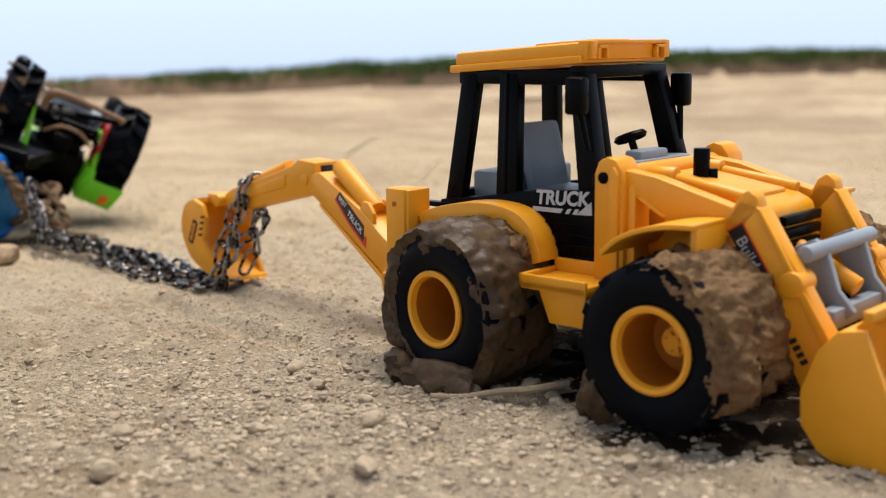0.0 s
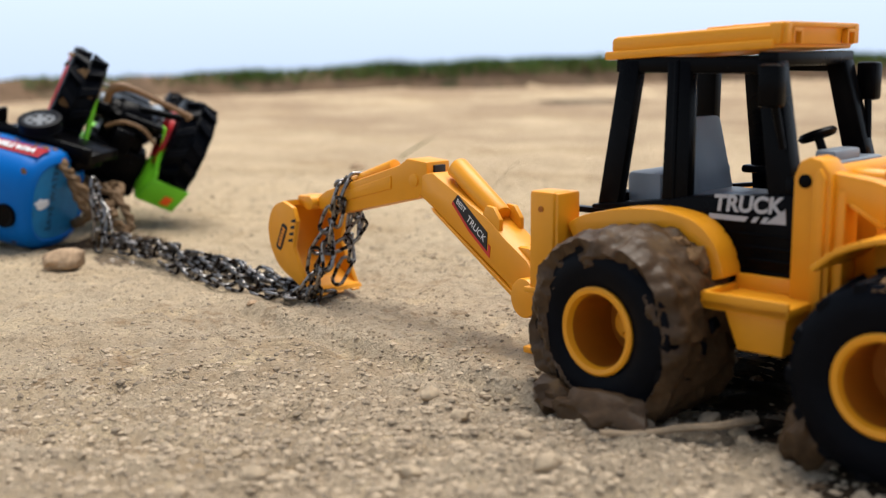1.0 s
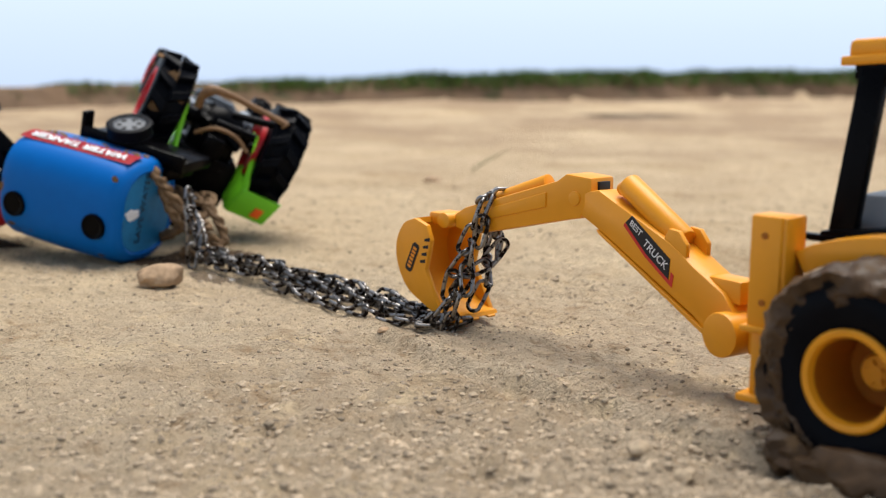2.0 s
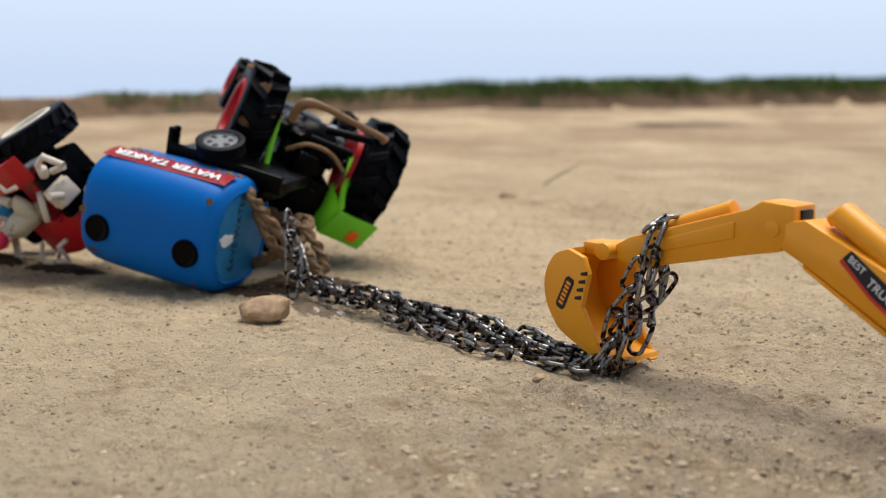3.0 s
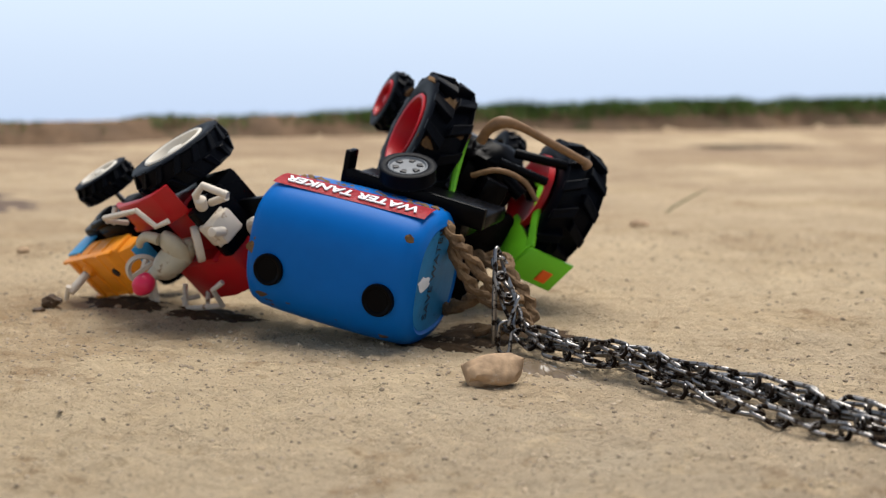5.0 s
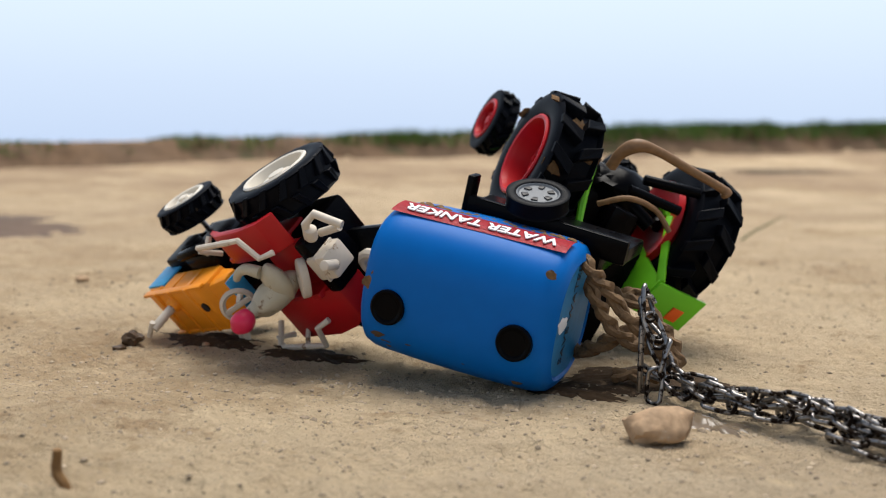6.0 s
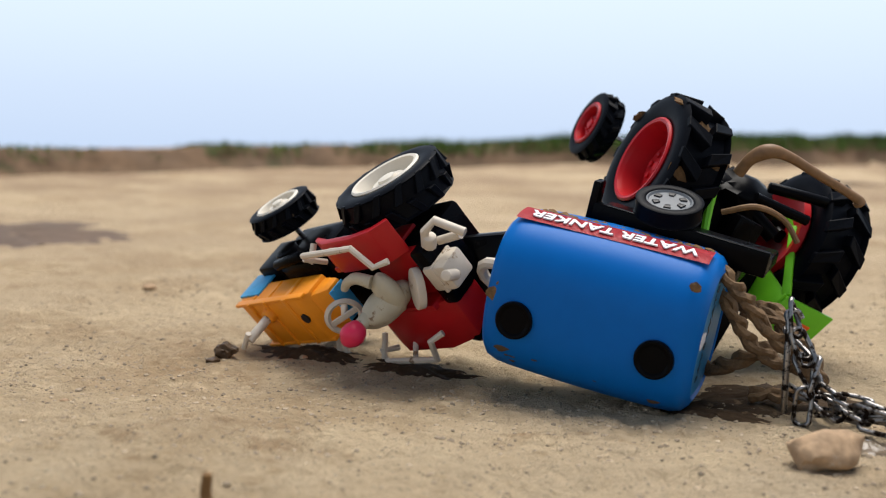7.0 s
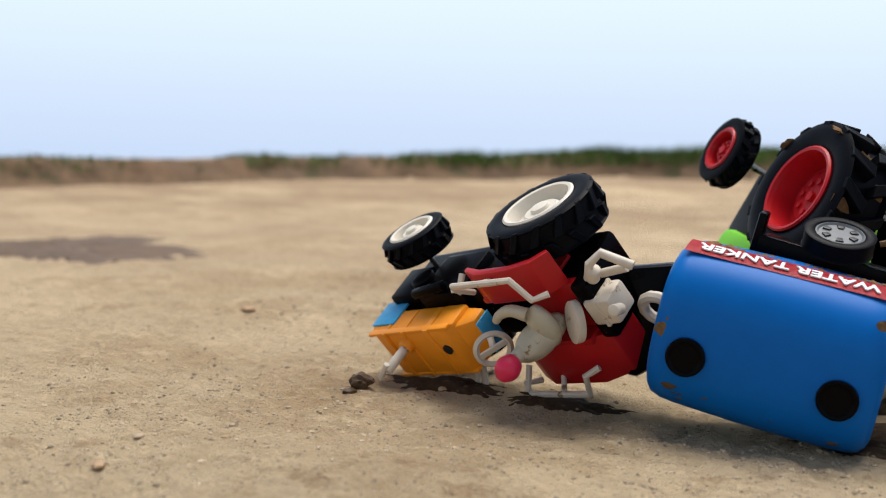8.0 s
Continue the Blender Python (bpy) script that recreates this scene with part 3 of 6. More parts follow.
def backhoe():
    t = empty("backhoe_loader", pose(0.1985, 0.8472, 0.0, 0, 0, -29.3), "yellow plastic toy backhoe loader with muddy black tyres on the soil", "toy digger")
    Y = 0.0875
    # wheels: near side and far side
    wr, ww = 0.0362, 0.046
    for x, s, mud in ((0, -1, (0.02, 6.3, M_mud, 0.0042, 0.0034)), (0.110, -1, (-0.75, 1.75, M_drymud, 0.0032, 0.0058)), (0, 1, (0.4, 4.0, M_mud, 0.002, 0.005)), (0.110, 1, (-0.6, 2.8, M_drymud, 0.002, 0.005))):
        m = pose(x, s * (Y - ww / 2 + 0.001), 0.0383, 90 if s < 0 else -90, 0, -6 if (s < 0 and x == 0) else 0)
        if s > 0:
            m = m @ pose(0, 0, 0, 0, 0, 180)
        wheel(t, m, wr, ww, 0.0163, M_rimshade, 0.024, 14, mud, 3 + int(x * 50) + s)
    for x in (0, 0.110):
        part("axle", rod((x, -0.05, 0.0383), (x, 0.05, 0.0383), 0.005), M_black, t)
    part("chassis", join(box(-0.045, 0.125, -0.026, 0.026, 0.024, 0.05, 0.002), box(-0.02, 0.06, -0.04, 0.04, 0.038, 0.06, 0.002)), M_black, t)
    # rear fenders: an arch over each rear wheel
    def arch(pts, thick):
        outer = pts
        inner = []
        for i, (x, z) in enumerate(pts):
            a, b = pts[max(i - 1, 0)], pts[min(i + 1, len(pts) - 1)]
            dx, dz = b[0] - a[0], b[1] - a[1]
            q = math.hypot(dx, dz)
            inner.append((x + dz / q * thick, z - dx / q * thick))
        return outer + inner[::-1]
    curve = [(p.x, p.z) for p in smooth_path([(-0.039, 0, 0.074), (-0.03, 0, 0.0785), (-0.012, 0, 0.0825), (0.006, 0, 0.0835), (0.0215, 0, 0.0805), (0.031, 0, 0.072), (0.0355, 0, 0.06)], 5)]
    for s in (-1, 1):
        y0, y1 = sorted((s * 0.059, s * 0.036))
        part("rear_fender", join(prism(arch(curve, 0.003), y0, y1, 0.0006), prism(arch(curve, 0.0085), *sorted((s * 0.0592, s * 0.0575)), 0.0006)), M_yellow, t)
        part("fender_rail", box(-0.047, -0.008, *sorted((s * 0.046, s * 0.041)), 0.077, 0.0795, 0.0005), M_black, t)
    # cab: sill, pillars, header, doors
    def pillar(b0, b1, t0, t1, s, yb=0.045, yt=0.037, zb=0.079, zt=0.142, th=0.006):
        bm = bmesh.new()
        ring = []
        for x, y, z in ((b0, yb, zb), (b1, yb, zb), (b1, yb - th, zb), (b0, yb - th, zb), (t0, yt, zt), (t1, yt, zt), (t1, yt - th, zt), (t0, yt - th, zt)):
            ring.append(bm.verts.new((x, s * y - (0.006 if s > 0 else 0), z)))
        for f in ((0, 1, 2, 3), (7, 6, 5, 4), (0, 4, 5, 1), (1, 5, 6, 2), (2, 6, 7, 3), (3, 7, 4, 0)):
            bm.faces.new([ring[i] for i in f])
        bmesh.ops.recalc_face_normals(bm, faces=bm.faces[:])
        return bevel(bm, 0.0009)
    for s in (-1, 1):
        part("rear_pillar", pillar(-0.034, -0.024, -0.029, -0.019, s), M_black, t)
        part("centre_pillar", join(pillar(-0.0025, 0.010, -0.006, 0.005, s), pillar(0.0015, 0.004, -0.0025, 0.0, s, 0.0458, 0.0378)), M_black, t)
        part("front_pillar", pillar(0.046, 0.0575, 0.0335, 0.0425, s, th=0.009), M_black, t)
        y0, y1 = sorted((s * 0.0455, s * 0.039))
        panel = prism([(-0.0365, 0.0765), (-0.0365, 0.081), (0.0, 0.086), (0.012, 0.0885), (0.047, 0.0915), (0.0585, 0.0925), (0.0585, 0.05), (0.02, 0.05), (0.02, 0.074)], y0, y1, 0.0008)
        door = part("door_panel", panel, M_black, t)
        for i in range(4):
            part("vent_slat", box(0.030, 0.0565, *sorted((s * 0.0462, s * 0.045)), 0.0555 + i * 0.0048, 0.0572 + i * 0.0048, 0.0003), M_black, door)
        part("door_seam", box(0.022, 0.058, *sorted((s * 0.0464, s * 0.045)), 0.0752, 0.0762, 0.0002), M_black, door)
        part("mirror", moved(join(box(0.0425, 0.0515, *sorted((s * 0.053, s * 0.046)), 0.1245, 0.1405, 0.0015), rod((0.0475, s * 0.048, 0.126), (0.050, s * 0.045, 0.109), 0.0016, 0.0012)), Matrix.Translation((0, 0 if s < 0 else -0.0125, 0))), M_black, t, "scuffed black wing mirror")
    part("header", join(box(-0.031, 0.0415, -0.037, -0.031, 0.1365, 0.143), box(-0.031, 0.0415, 0.025, 0.031, 0.1365, 0.143), box(-0.031, -0.024, -0.033, 0.033, 0.1365, 0.143), box(0.034, 0.0425, -0.037, 0.031, 0.1395, 0.145)), M_black, t)
    part("rear_rail", box(-0.034, -0.028, -0.041, 0.035, 0.079, 0.0855, 0.001), M_black, t)
    part("roof_lamp", rod((0.012, -0.006, 0.1525), (0.012, -0.006, 0.156), 0.0065, 0.0055, segs=20, bev=0.0006), M_yellow, t)
    part("cab_floor", box(-0.035, 0.056, -0.04, 0.04, 0.062, 0.072, 0.001), M_black, t)
    part("windscreen_sill", box(0.051, 0.0575, -0.044, 0.037, 0.088, 0.0985, 0.001), M_black, t)
    # near-side print on the door
    door = [o for o in t.children if o.name.startswith("door_panel")][0]
    pm = basis((0.0365, -0.0458, 0.0868), (1, 0, 0.03), (0, 0, 1))
    letters("TRUCK", 0.0088, pm @ pose(0, 0, 0), M_silver, door, bold=0.0003, shear=0.15)
    part("print_bar", join(prism([(0.0205, 0.0803), (0.036, 0.0803), (0.0375, 0.0823), (0.0205, 0.0823)], -0.0459, -0.0455, 0), prism([(0.0385, 0.0803), (0.0405, 0.0803), (0.042, 0.0825), (0.04, 0.0825)], -0.0459, -0.0455, 0), prism([(0.0425, 0.0803), (0.0445, 0.0803), (0.046, 0.0827), (0.044, 0.0827)], -0.0459, -0.0455, 0), prism([(0.0445, 0.0803), (0.053, 0.0806), (0.0525, 0.0865)], -0.0459, -0.0455, 0)), M_silver, door, smooth=False)
    # roof, tilted a little
    rz = lambda x: 0.1435 + (x + 0.036) * 0.06
    def slab(x0, x1, hw, z0, z1, bev):
        return prism([(x0, rz(x0) + z0), (x1, rz(x1) + z0), (x1, rz(x1) + z1), (x0, rz(x0) + z1)], -hw, hw - 0.006, bev)
    roof = part("roof", join(slab(-0.036, 0.0405, 0.0385, -0.002, 0.0015, 0.0008), slab(-0.034, 0.0405, 0.037, 0.0, 0.0075, 0.0022), slab(0.0, 0.034, 0.018, 0.007, 0.0092, 0.001)), M_yellow, t)
    bow = prism([(0.038, rz(0.04) - 0.0005), (0.0425, rz(0.04) - 0.0005), (0.0435, rz(0.04) + 0.008), (0.038, rz(0.04) + 0.008)], -0.0365, 0.0305, 0.0008)
    for y in (-0.033, 0.027):
        bow = join(bow, box(0.042, 0.045, y - 0.0022, y + 0.0022, rz(0.04), rz(0.04) + 0.008, 0.0006))
    bow = join(bow, box(0.042, 0.0448, -0.034, 0.028, rz(0.04) + 0.0062, rz(0.04) + 0.0083, 0.0006))
    for y in (-0.027, 0.021):
        bow = join(bow, box(0.043, 0.0455, y - 0.004, y - 0.0025, rz(0.04), rz(0.04) + 0.006, 0.0003), box(0.043, 0.0455, y + 0.0025, y + 0.004, rz(0.04), rz(0.04) + 0.006, 0.0003), box(0.043, 0.0455, y - 0.004, y + 0.004, rz(0.04) + 0.0045, rz(0.04) + 0.006, 0.0003))
    part("roof_front", bow, M_yellow, roof)
    # seat, armrest, dash and steering wheel
    seat = part("seat", join(box(-0.006, 0.022, -0.016, 0.016, 0.072, 0.086, 0.003), moved(box(-0.003, 0.003, -0.015, 0.015, 0.0, 0.036, 0.0025), pose(-0.004, 0, 0.082, 0, -14, 0))), M_grey, t, "grey plastic seat")
    part("armrest", box(0.0, 0.026, 0.016, 0.022, 0.092, 0.0955, 0.0012), M_black, seat)
    part("rear_console", box(-0.029, -0.012, -0.03, 0.03, 0.072, 0.0945, 0.002), M_grey, t)
    part("dashboard", join(box(0.046, 0.058, -0.03, 0.03, 0.09, 0.1025, 0.0015), box(0.047, 0.056, -0.012, 0.012, 0.1, 0.1065, 0.0015)), M_grey, t)
    sw = lathe([(0.0085, -0.0012), (0.0098, 0), (0.0085, 0.0012), (0.0072, 0), (0.0085, -0.0012)], 28)
    sw = join(sw, rod((0, 0, -0.010), (0, 0, 0.0006), 0.0022), rod((-0.0085, 0, 0), (0.0085, 0, 0), 0.0012), rod((0, -0.0085, 0), (0, 0.0085, 0), 0.0012))
    part("steering_wheel", moved(sw, pose(0.0425, 0.0, 0.1115, 0, -22, 0) @ Matrix.Diagonal((0.82, 0.82, 1.25, 1))), M_black, t)
    # steps with their lip and box
    for s in (-1, 1):
        y0, y1 = sorted((s * 0.0725, s * 0.04))
        st = box(0.033, 0.0685, y0, y1, 0.0505, 0.0545, 0.0008)
        yo = sorted((s * 0.0725, s * 0.0705))
        st = join(st, box(0.033, 0.0685, *yo, 0.0505, 0.057, 0.0007), box(0.033, 0.0355, y0, y1, 0.0505, 0.057, 0.0007), box(0.034, 0.0665, *sorted((s * 0.048, s * 0.040)), 0.05, 0.0605, 0.0008))
        part("step", st, M_yellow, t)
        part("step_box", prism([(0.0415, 0.0505), (0.0665, 0.0505), (0.0655, 0.036), (0.0475, 0.036)], *sorted((s * 0.0695, s * 0.04)), 0.0008), M_yellow, t)
    # loader columns with the pivot
    for s in (-1, 1):
        ys = sorted((s * 0.0525, s * 0.038))
        prof = [(0.0585, 0.05), (0.0585, 0.1), (0.0605, 0.1055), (0.0645, 0.1075), (0.069, 0.1065), (0.0725, 0.102), (0.0735, 0.095), (0.0735, 0.05)]
        col = join(prism(prof, *ys, 0.001), prism([(0.0665, 0.05), (0.0665, 0.1), (0.069, 0.104), (0.0715, 0.1), (0.0715, 0.05)], *sorted((s * 0.0542, s * 0.05)), 0.0008), box(0.073, 0.0775, *sorted((s * 0.05, s * 0.038)), 0.05, 0.096, 0.001))
        c = part("loader_column", col, M_yellow, t)
        part("pivot_pin", rod((0.0632, s * 0.051, 0.0985), (0.0632, s * 0.0531, 0.0985), 0.0026, segs=18, bev=0.0003), M_black, c)
    # bonnet and nose
    hood = prism([(0.056, 0.05), (0.056, 0.0975), (0.075, 0.098), (0.118, 0.0905), (0.1255, 0.087), (0.1275, 0.08), (0.1285, 0.05)], -0.028, 0.018, 0.0022)
    hood = join(hood, prism([(0.08, 0.0955), (0.08, 0.0985), (0.117, 0.0925), (0.117, 0.09)], -0.018, 0.008, 0.001))
    bonnet = part("bonnet", hood, M_yellow, t)
    part("cross_tube", rod((0.0655, -0.045, 0.0985), (0.0655, 0.036, 0.0985), 0.0045, segs=20, bev=0.0006), M_yellow, t)
    for s in (-1, 1):
        part("lift_ram", join(rod((0.069, s * 0.02 - 0.004, 0.0975), (0.082, s * 0.02 - 0.004, 0.0975), 0.0044, segs=20, bev=0.0012), rod((0.082, s * 0.02 - 0.004, 0.0965), (0.118, s * 0.023 - 0.006, 0.0915), 0.003, segs=16, bev=0.0008)), M_yellow, t)
    for i in range(5):
        part("grille_bar", box(0.128, 0.1315, -0.0215, 0.0125, 0.0575 + i * 0.0056, 0.0618 + i * 0.0056, 0.0008), M_black, bonnet)
    part("exhaust", join(rod((0.0868, -0.012, 0.0925), (0.0868, -0.012, 0.0945), 0.005, segs=20, bev=0.0004), rod((0.0868, -0.012, 0.0942), (0.0868, -0.012, 0.1095), 0.0036, segs=20, bev=0.0005), rod((0.0905, -0.0085, 0.0935), (0.0905, -0.0085, 0.1005), 0.0022, segs=14, bev=0.0004)), M_black, t)
    # front fenders
    fc = [(p.x, p.z) for p in smooth_path([(0.0765, 0, 0.0715), (0.085, 0, 0.0785), (0.096, 0, 0.083), (0.108, 0, 0.0855), (0.1195, 0, 0.0862)], 4)]
    for s in (-1, 1):
        part("front_fender", join(prism(arch(fc, 0.0022), *sorted((s * 0.0755, s * 0.034)), 0.0005), box(0.1165, 0.1195, *sorted((s * 0.072, s * 0.03)), 0.06, 0.086, 0.0005), box(0.084, 0.118, *sorted((s * 0.038, s * 0.024)), 0.05, 0.083, 0.001)), M_yellow, t)
    # loader arms, rams, link and bucket
    for s in (-1, 1):
        yc = -0.0455 if s < 0 else 0.026
        upper = prism([(0.0605, 0.0945), (0.066, 0.103), (0.0865, 0.1003), (0.122, 0.0905), (0.1245, 0.0955), (0.1285, 0.098), (0.132, 0.0955), (0.1335, 0.0905), (0.124, 0.0785), (0.117, 0.079), (0.0905, 0.0835), (0.0785, 0.0905)], yc - 0.004, yc + 0.004, 0.001)
        rib = prism([(0.0785, 0.0905), (0.0905, 0.0835), (0.0925, 0.0845), (0.0805, 0.0915)], yc - 0.0046, yc + 0.0046, 0.0003)
        lower = prism([(0.1185, 0.0845), (0.1245, 0.094), (0.1315, 0.093), (0.151, 0.067), (0.1705, 0.03), (0.164, 0.021), (0.1545, 0.0195), (0.1365, 0.0535)], yc - 0.004, yc + 0.004, 0.001)
        front = prism([(0.132, 0.092), (0.1345, 0.0905), (0.1735, 0.029), (0.1695, 0.026)], yc - 0.0052, yc + 0.0052, 0.0006)
        arm = part("loader_arm", join(upper, rib, lower, front), M_yellow, t)
        part("arm_boss", rod((0.1485, yc - 0.0065, 0.063), (0.1485, yc + 0.0065, 0.063), 0.005, segs=20, bev=0.0006), M_yellow, arm)
        if s < 0:
            d = Vector((0.0148, 0, -0.0232)).normalized()
            lm = basis((0.1308, yc - 0.0042, 0.0712), d, (d.z * -1, 0, d.x))
            lbl = part("arm_label", moved(box(-0.0135, 0.0135, -0.0034, 0.0034, -0.0001, 0.0003, 0), lm), M_dark, arm, "black label with worn lettering")
            part("label_edge", moved(join(box(-0.014, 0.0138, 0.0034, 0.004, -0.0001, 0.0002, 0), box(-0.0141, -0.0135, -0.0036, 0.0038, -0.0001, 0.0002, 0)), lm), M_redprint, lbl)
            letters("Builder", 0.0068, lm @ pose(0.0005, 0, 0.0004), M_silver, lbl, depth=0.00005)
            part("stripe_print", join(*[moved(box(0.0180 + i * 0.0019, 0.0188 + i * 0.0019, -0.0022, 0.0012, -0.0001, 0.0002, 0), lm) for i in range(5)] + [moved(box(0.0345 + i * 0.003, 0.0365 + i * 0.003, -0.0022, 0.001, -0.0001, 0.0002, 0), lm) for i in range(4)]), M_dark, arm)
    part("link_plate", join(*[prism([(0.138, 0.0735), (0.1465, 0.0775), (0.1515, 0.074), (0.157, 0.058), (0.164, 0.05), (0.158, 0.044), (0.149, 0.054), (0.1395, 0.067)], y - 0.0018, y + 0.0018, 0.0006) for y in (-0.026, 0.01)] + [rod((0.149, -0.042, 0.0735), (0.149, 0.022, 0.0735), 0.0034, segs=18, bev=0.0005), box(0.154, 0.1605, -0.038, 0.02, 0.044, 0.052, 0.001)]), M_grey, t, "grey plastic tipping link")
    part("tip_ram", rod((0.13, -0.008, 0.07), (0.157, -0.008, 0.056), 0.0042, segs=18, bev=0.0008), M_yellow, t)
    bk = [(0.1735, 0.0515), (0.1665, 0.043), (0.1605, 0.027), (0.1612, 0.0145), (0.168, 0.0055), (0.1775, 0.0005), (0.215, 0.0)]
    inner = [(x + 0.0035, z + 0.0028) for x, z in bk]
    inner[0] = (0.1775, 0.0515)
    inner[-1] = (0.215, 0.0022)
    shell = prism(bk + inner[::-1], -0.065, 0.065, 0.0006)
    cheek = [(0.1735, 0.0515), (0.1665, 0.043), (0.1605, 0.027), (0.1612, 0.0145), (0.168, 0.0055), (0.1775, 0.0005), (0.209, 0.0), (0.196, 0.024), (0.1835, 0.0535)]
    shell = join(shell, prism(cheek, -0.0665, -0.0635, 0.0006), prism(cheek, 0.0635, 0.0665, 0.0006))
    for i in range(7):
        y = -0.054 + i * 0.018
        shell = join(shell, prism([(0.1735, 0.0495), (0.179, 0.0495), (0.1855, 0.058), (0.1835, 0.059)], y - 0.002, y + 0.002, 0.0003))
    shell = join(shell, box(0.1825, 0.1865, -0.0665, 0.0665, 0.0565, 0.0605, 0.0006))
    part("loader_bucket", shell, M_yellow, t)
    # stabiliser tower behind the rear wheel
    tower = part("stabiliser", join(box(-0.053, -0.0405, -0.067, -0.054, 0.043, 0.0875, 0.0012), box(-0.0445, -0.039, -0.0655, -0.05, 0.043, 0.087, 0.001)), M_yellow, t)
    part("collar", box(-0.055, -0.039, -0.0685, -0.0525, 0.0435, 0.046, 0.0007), M_yellow, tower)
    part("stabiliser_leg", box(-0.0515, -0.0435, -0.065, -0.0565, 0.018, 0.044, 0.0008), M_yellow, tower)
    part("foot_plate", box(-0.0555, -0.0405, -0.068, -0.053, 0.0165, 0.0195, 0.0008), M_yellow, tower)
    for z in (0.055, 0.08):
        part("screw", rod((-0.0468, -0.0675, z), (-0.0468, -0.0668, z), 0.0013, segs=10), M_rimshade, tower)
    part("rear_frame", box(-0.05, -0.03, -0.052, 0.052, 0.03, 0.05, 0.002), M_yellow, t)
    part("swing_bracket", join(box(-0.072, -0.048, -0.031, -0.006, 0.024, 0.052, 0.002)), M_yellow, t)
    # boom, swung a little to the far side
    def arm_frame(a, b):
        a, b = Vector(a), Vector(b)
        d = b - a
        flat = Vector((d.x, d.y, 0)).normalized()
        return basis(a, flat, (0, 0, 1)) @ pose(0, 0, 0, 90, 0, 0).inverted(), flat, d
    a, b = Vector((-0.081, -0.0195, 0.031)), Vector((-0.174, 0.001, 0.076))
    m, flat, d = arm_frame(a, b)
    L, Z = (b - a).to_2d().length, b.z - a.z
    # outline in the boom's own plane: x along the boom, z up
    boom = [(-0.006, -0.005), (-0.003, 0.009), (0.004, 0.0165), (0.02, 0.0245), (0.036, 0.0335), (L - 0.012, Z + 0.007), (L + 0.004, Z + 0.004), (L + 0.006, Z - 0.004), (L - 0.012, Z - 0.0115), (0.02, 0.0035), (0.006, -0.007)]
    boom_ob = part("boom", moved(join(prism(boom, -0.0085, 0.0085, 0.0012), prism([(0.008, -0.0055), (L - 0.014, Z - 0.0135), (L - 0.012, Z - 0.0115), (0.012, -0.001)], -0.0095, 0.0095, 0.0004)), m), M_yellow, t)
    part("boom_pivot", moved(join(rod((-0.001, -0.0125, 0.0), (-0.001, 0.0145, 0.0), 0.0095, segs=28, bev=0.0008), rod((-0.001, -0.0135, 0.0), (-0.001, 0.0135, 0.0), 0.003, segs=16, bev=0.0004)), m), M_yellow, boom_ob)
    part("boom_ram", moved(join(rod((0.034, 0, 0.0335), (0.072, 0, 0.0555), 0.0058, segs=24, bev=0.0012), prism([(0.026, 0.022), (0.026, 0.0335), (0.031, 0.039), (0.037, 0.0395), (0.041, 0.033), (0.036, 0.024)], -0.0078, -0.0052, 0.0006), prism([(0.026, 0.022), (0.026, 0.0335), (0.031, 0.039), (0.037, 0.0395), (0.041, 0.033), (0.036, 0.024)], 0.0052, 0.0078, 0.0006), rod((0.0705, 0, 0.0545), (0.0765, 0, 0.0525), 0.0045, 0.003, segs=18), box(-0.004, 0.014, -0.006, 0.006, 0.012, 0.022, 0.001)), m), M_yellow, boom_ob)
    # label on the near side of the boom: the plane's -y side is the near one when the frame runs backwards
    near = 1 if (m.to_3x3() @ Vector((0, 1, 0))).y < 0 else -1
    yl = near * 0.0089
    part("boom_label", moved(prism([(0.0345, 0.0262), (0.0595, 0.0425), (0.0635, 0.039), (0.0495, 0.0265), (0.035, 0.0172)], *sorted((yl, yl - near * 0.0006)), 0), m), M_dark, boom_ob, "black label with white and red lettering")
    part("label_edge", moved(prism([(0.034, 0.0165), (0.0497, 0.0265), (0.064, 0.0388), (0.0648, 0.0375), (0.0502, 0.025), (0.0328, 0.0138), (0.032, 0.0195), (0.0336, 0.0205)], *sorted((yl, yl - near * 0.0006)), 0), m), M_redprint, boom_ob)
    q = m.to_3x3()
    along = (q @ Vector((-0.033, 0, -0.0215))).normalized()
    up = q @ Vector((-0.0215, 0, 0.033))
    c1 = m @ Vector((0.0565, yl + near * 0.0001, 0.0372))
    c2 = m @ Vector((0.0438, yl + near * 0.0001, 0.0272))
    letters("BEST", 0.0042, basis(c1, along, up), M_print, boom_ob, depth=0.00005)
    letters("TRUCK", 0.0054, basis(c2, along, up), M_print, boom_ob, depth=0.00005, shear=0.15)
    # dipper stick
    a2, b2 = Vector((-0.179, 0.0012, 0.0745)), Vector((-0.258, 0.0045, 0.0575))
    m2, flat2, d2 = arm_frame(a2, b2)
    L2 = (b2 - a2).to_2d().length
    stick = [(-0.010, 0.004), (-0.0095, 0.0135), (0.006, 0.0145), (0.012, 0.0105), (0.022, 0.0075), (L2 - 0.004, -0.0085), (L2 + 0.004, -0.013), (L2 + 0.003, -0.02), (L2 - 0.01, -0.0225), (0.012, -0.0095), (-0.003, -0.0065)]
    sk = part("dipper_stick", moved(join(prism(stick, -0.0088, 0.0088, 0.0012), prism([(0.018, 0.0045), (L2 - 0.012, -0.0105), (L2 - 0.012, -0.0155), (0.018, -0.003)], -0.0098, 0.0098, 0.0006), rod((0.024, 0, 0.0085), (L2 - 0.012, 0, -0.0065), 0.0042, segs=18, bev=0.0006), rod((0.0, -0.0098, 0.003), (0.0, 0.0098, 0.003), 0.0035, segs=18, bev=0.0004)), m2), M_yellow, t)
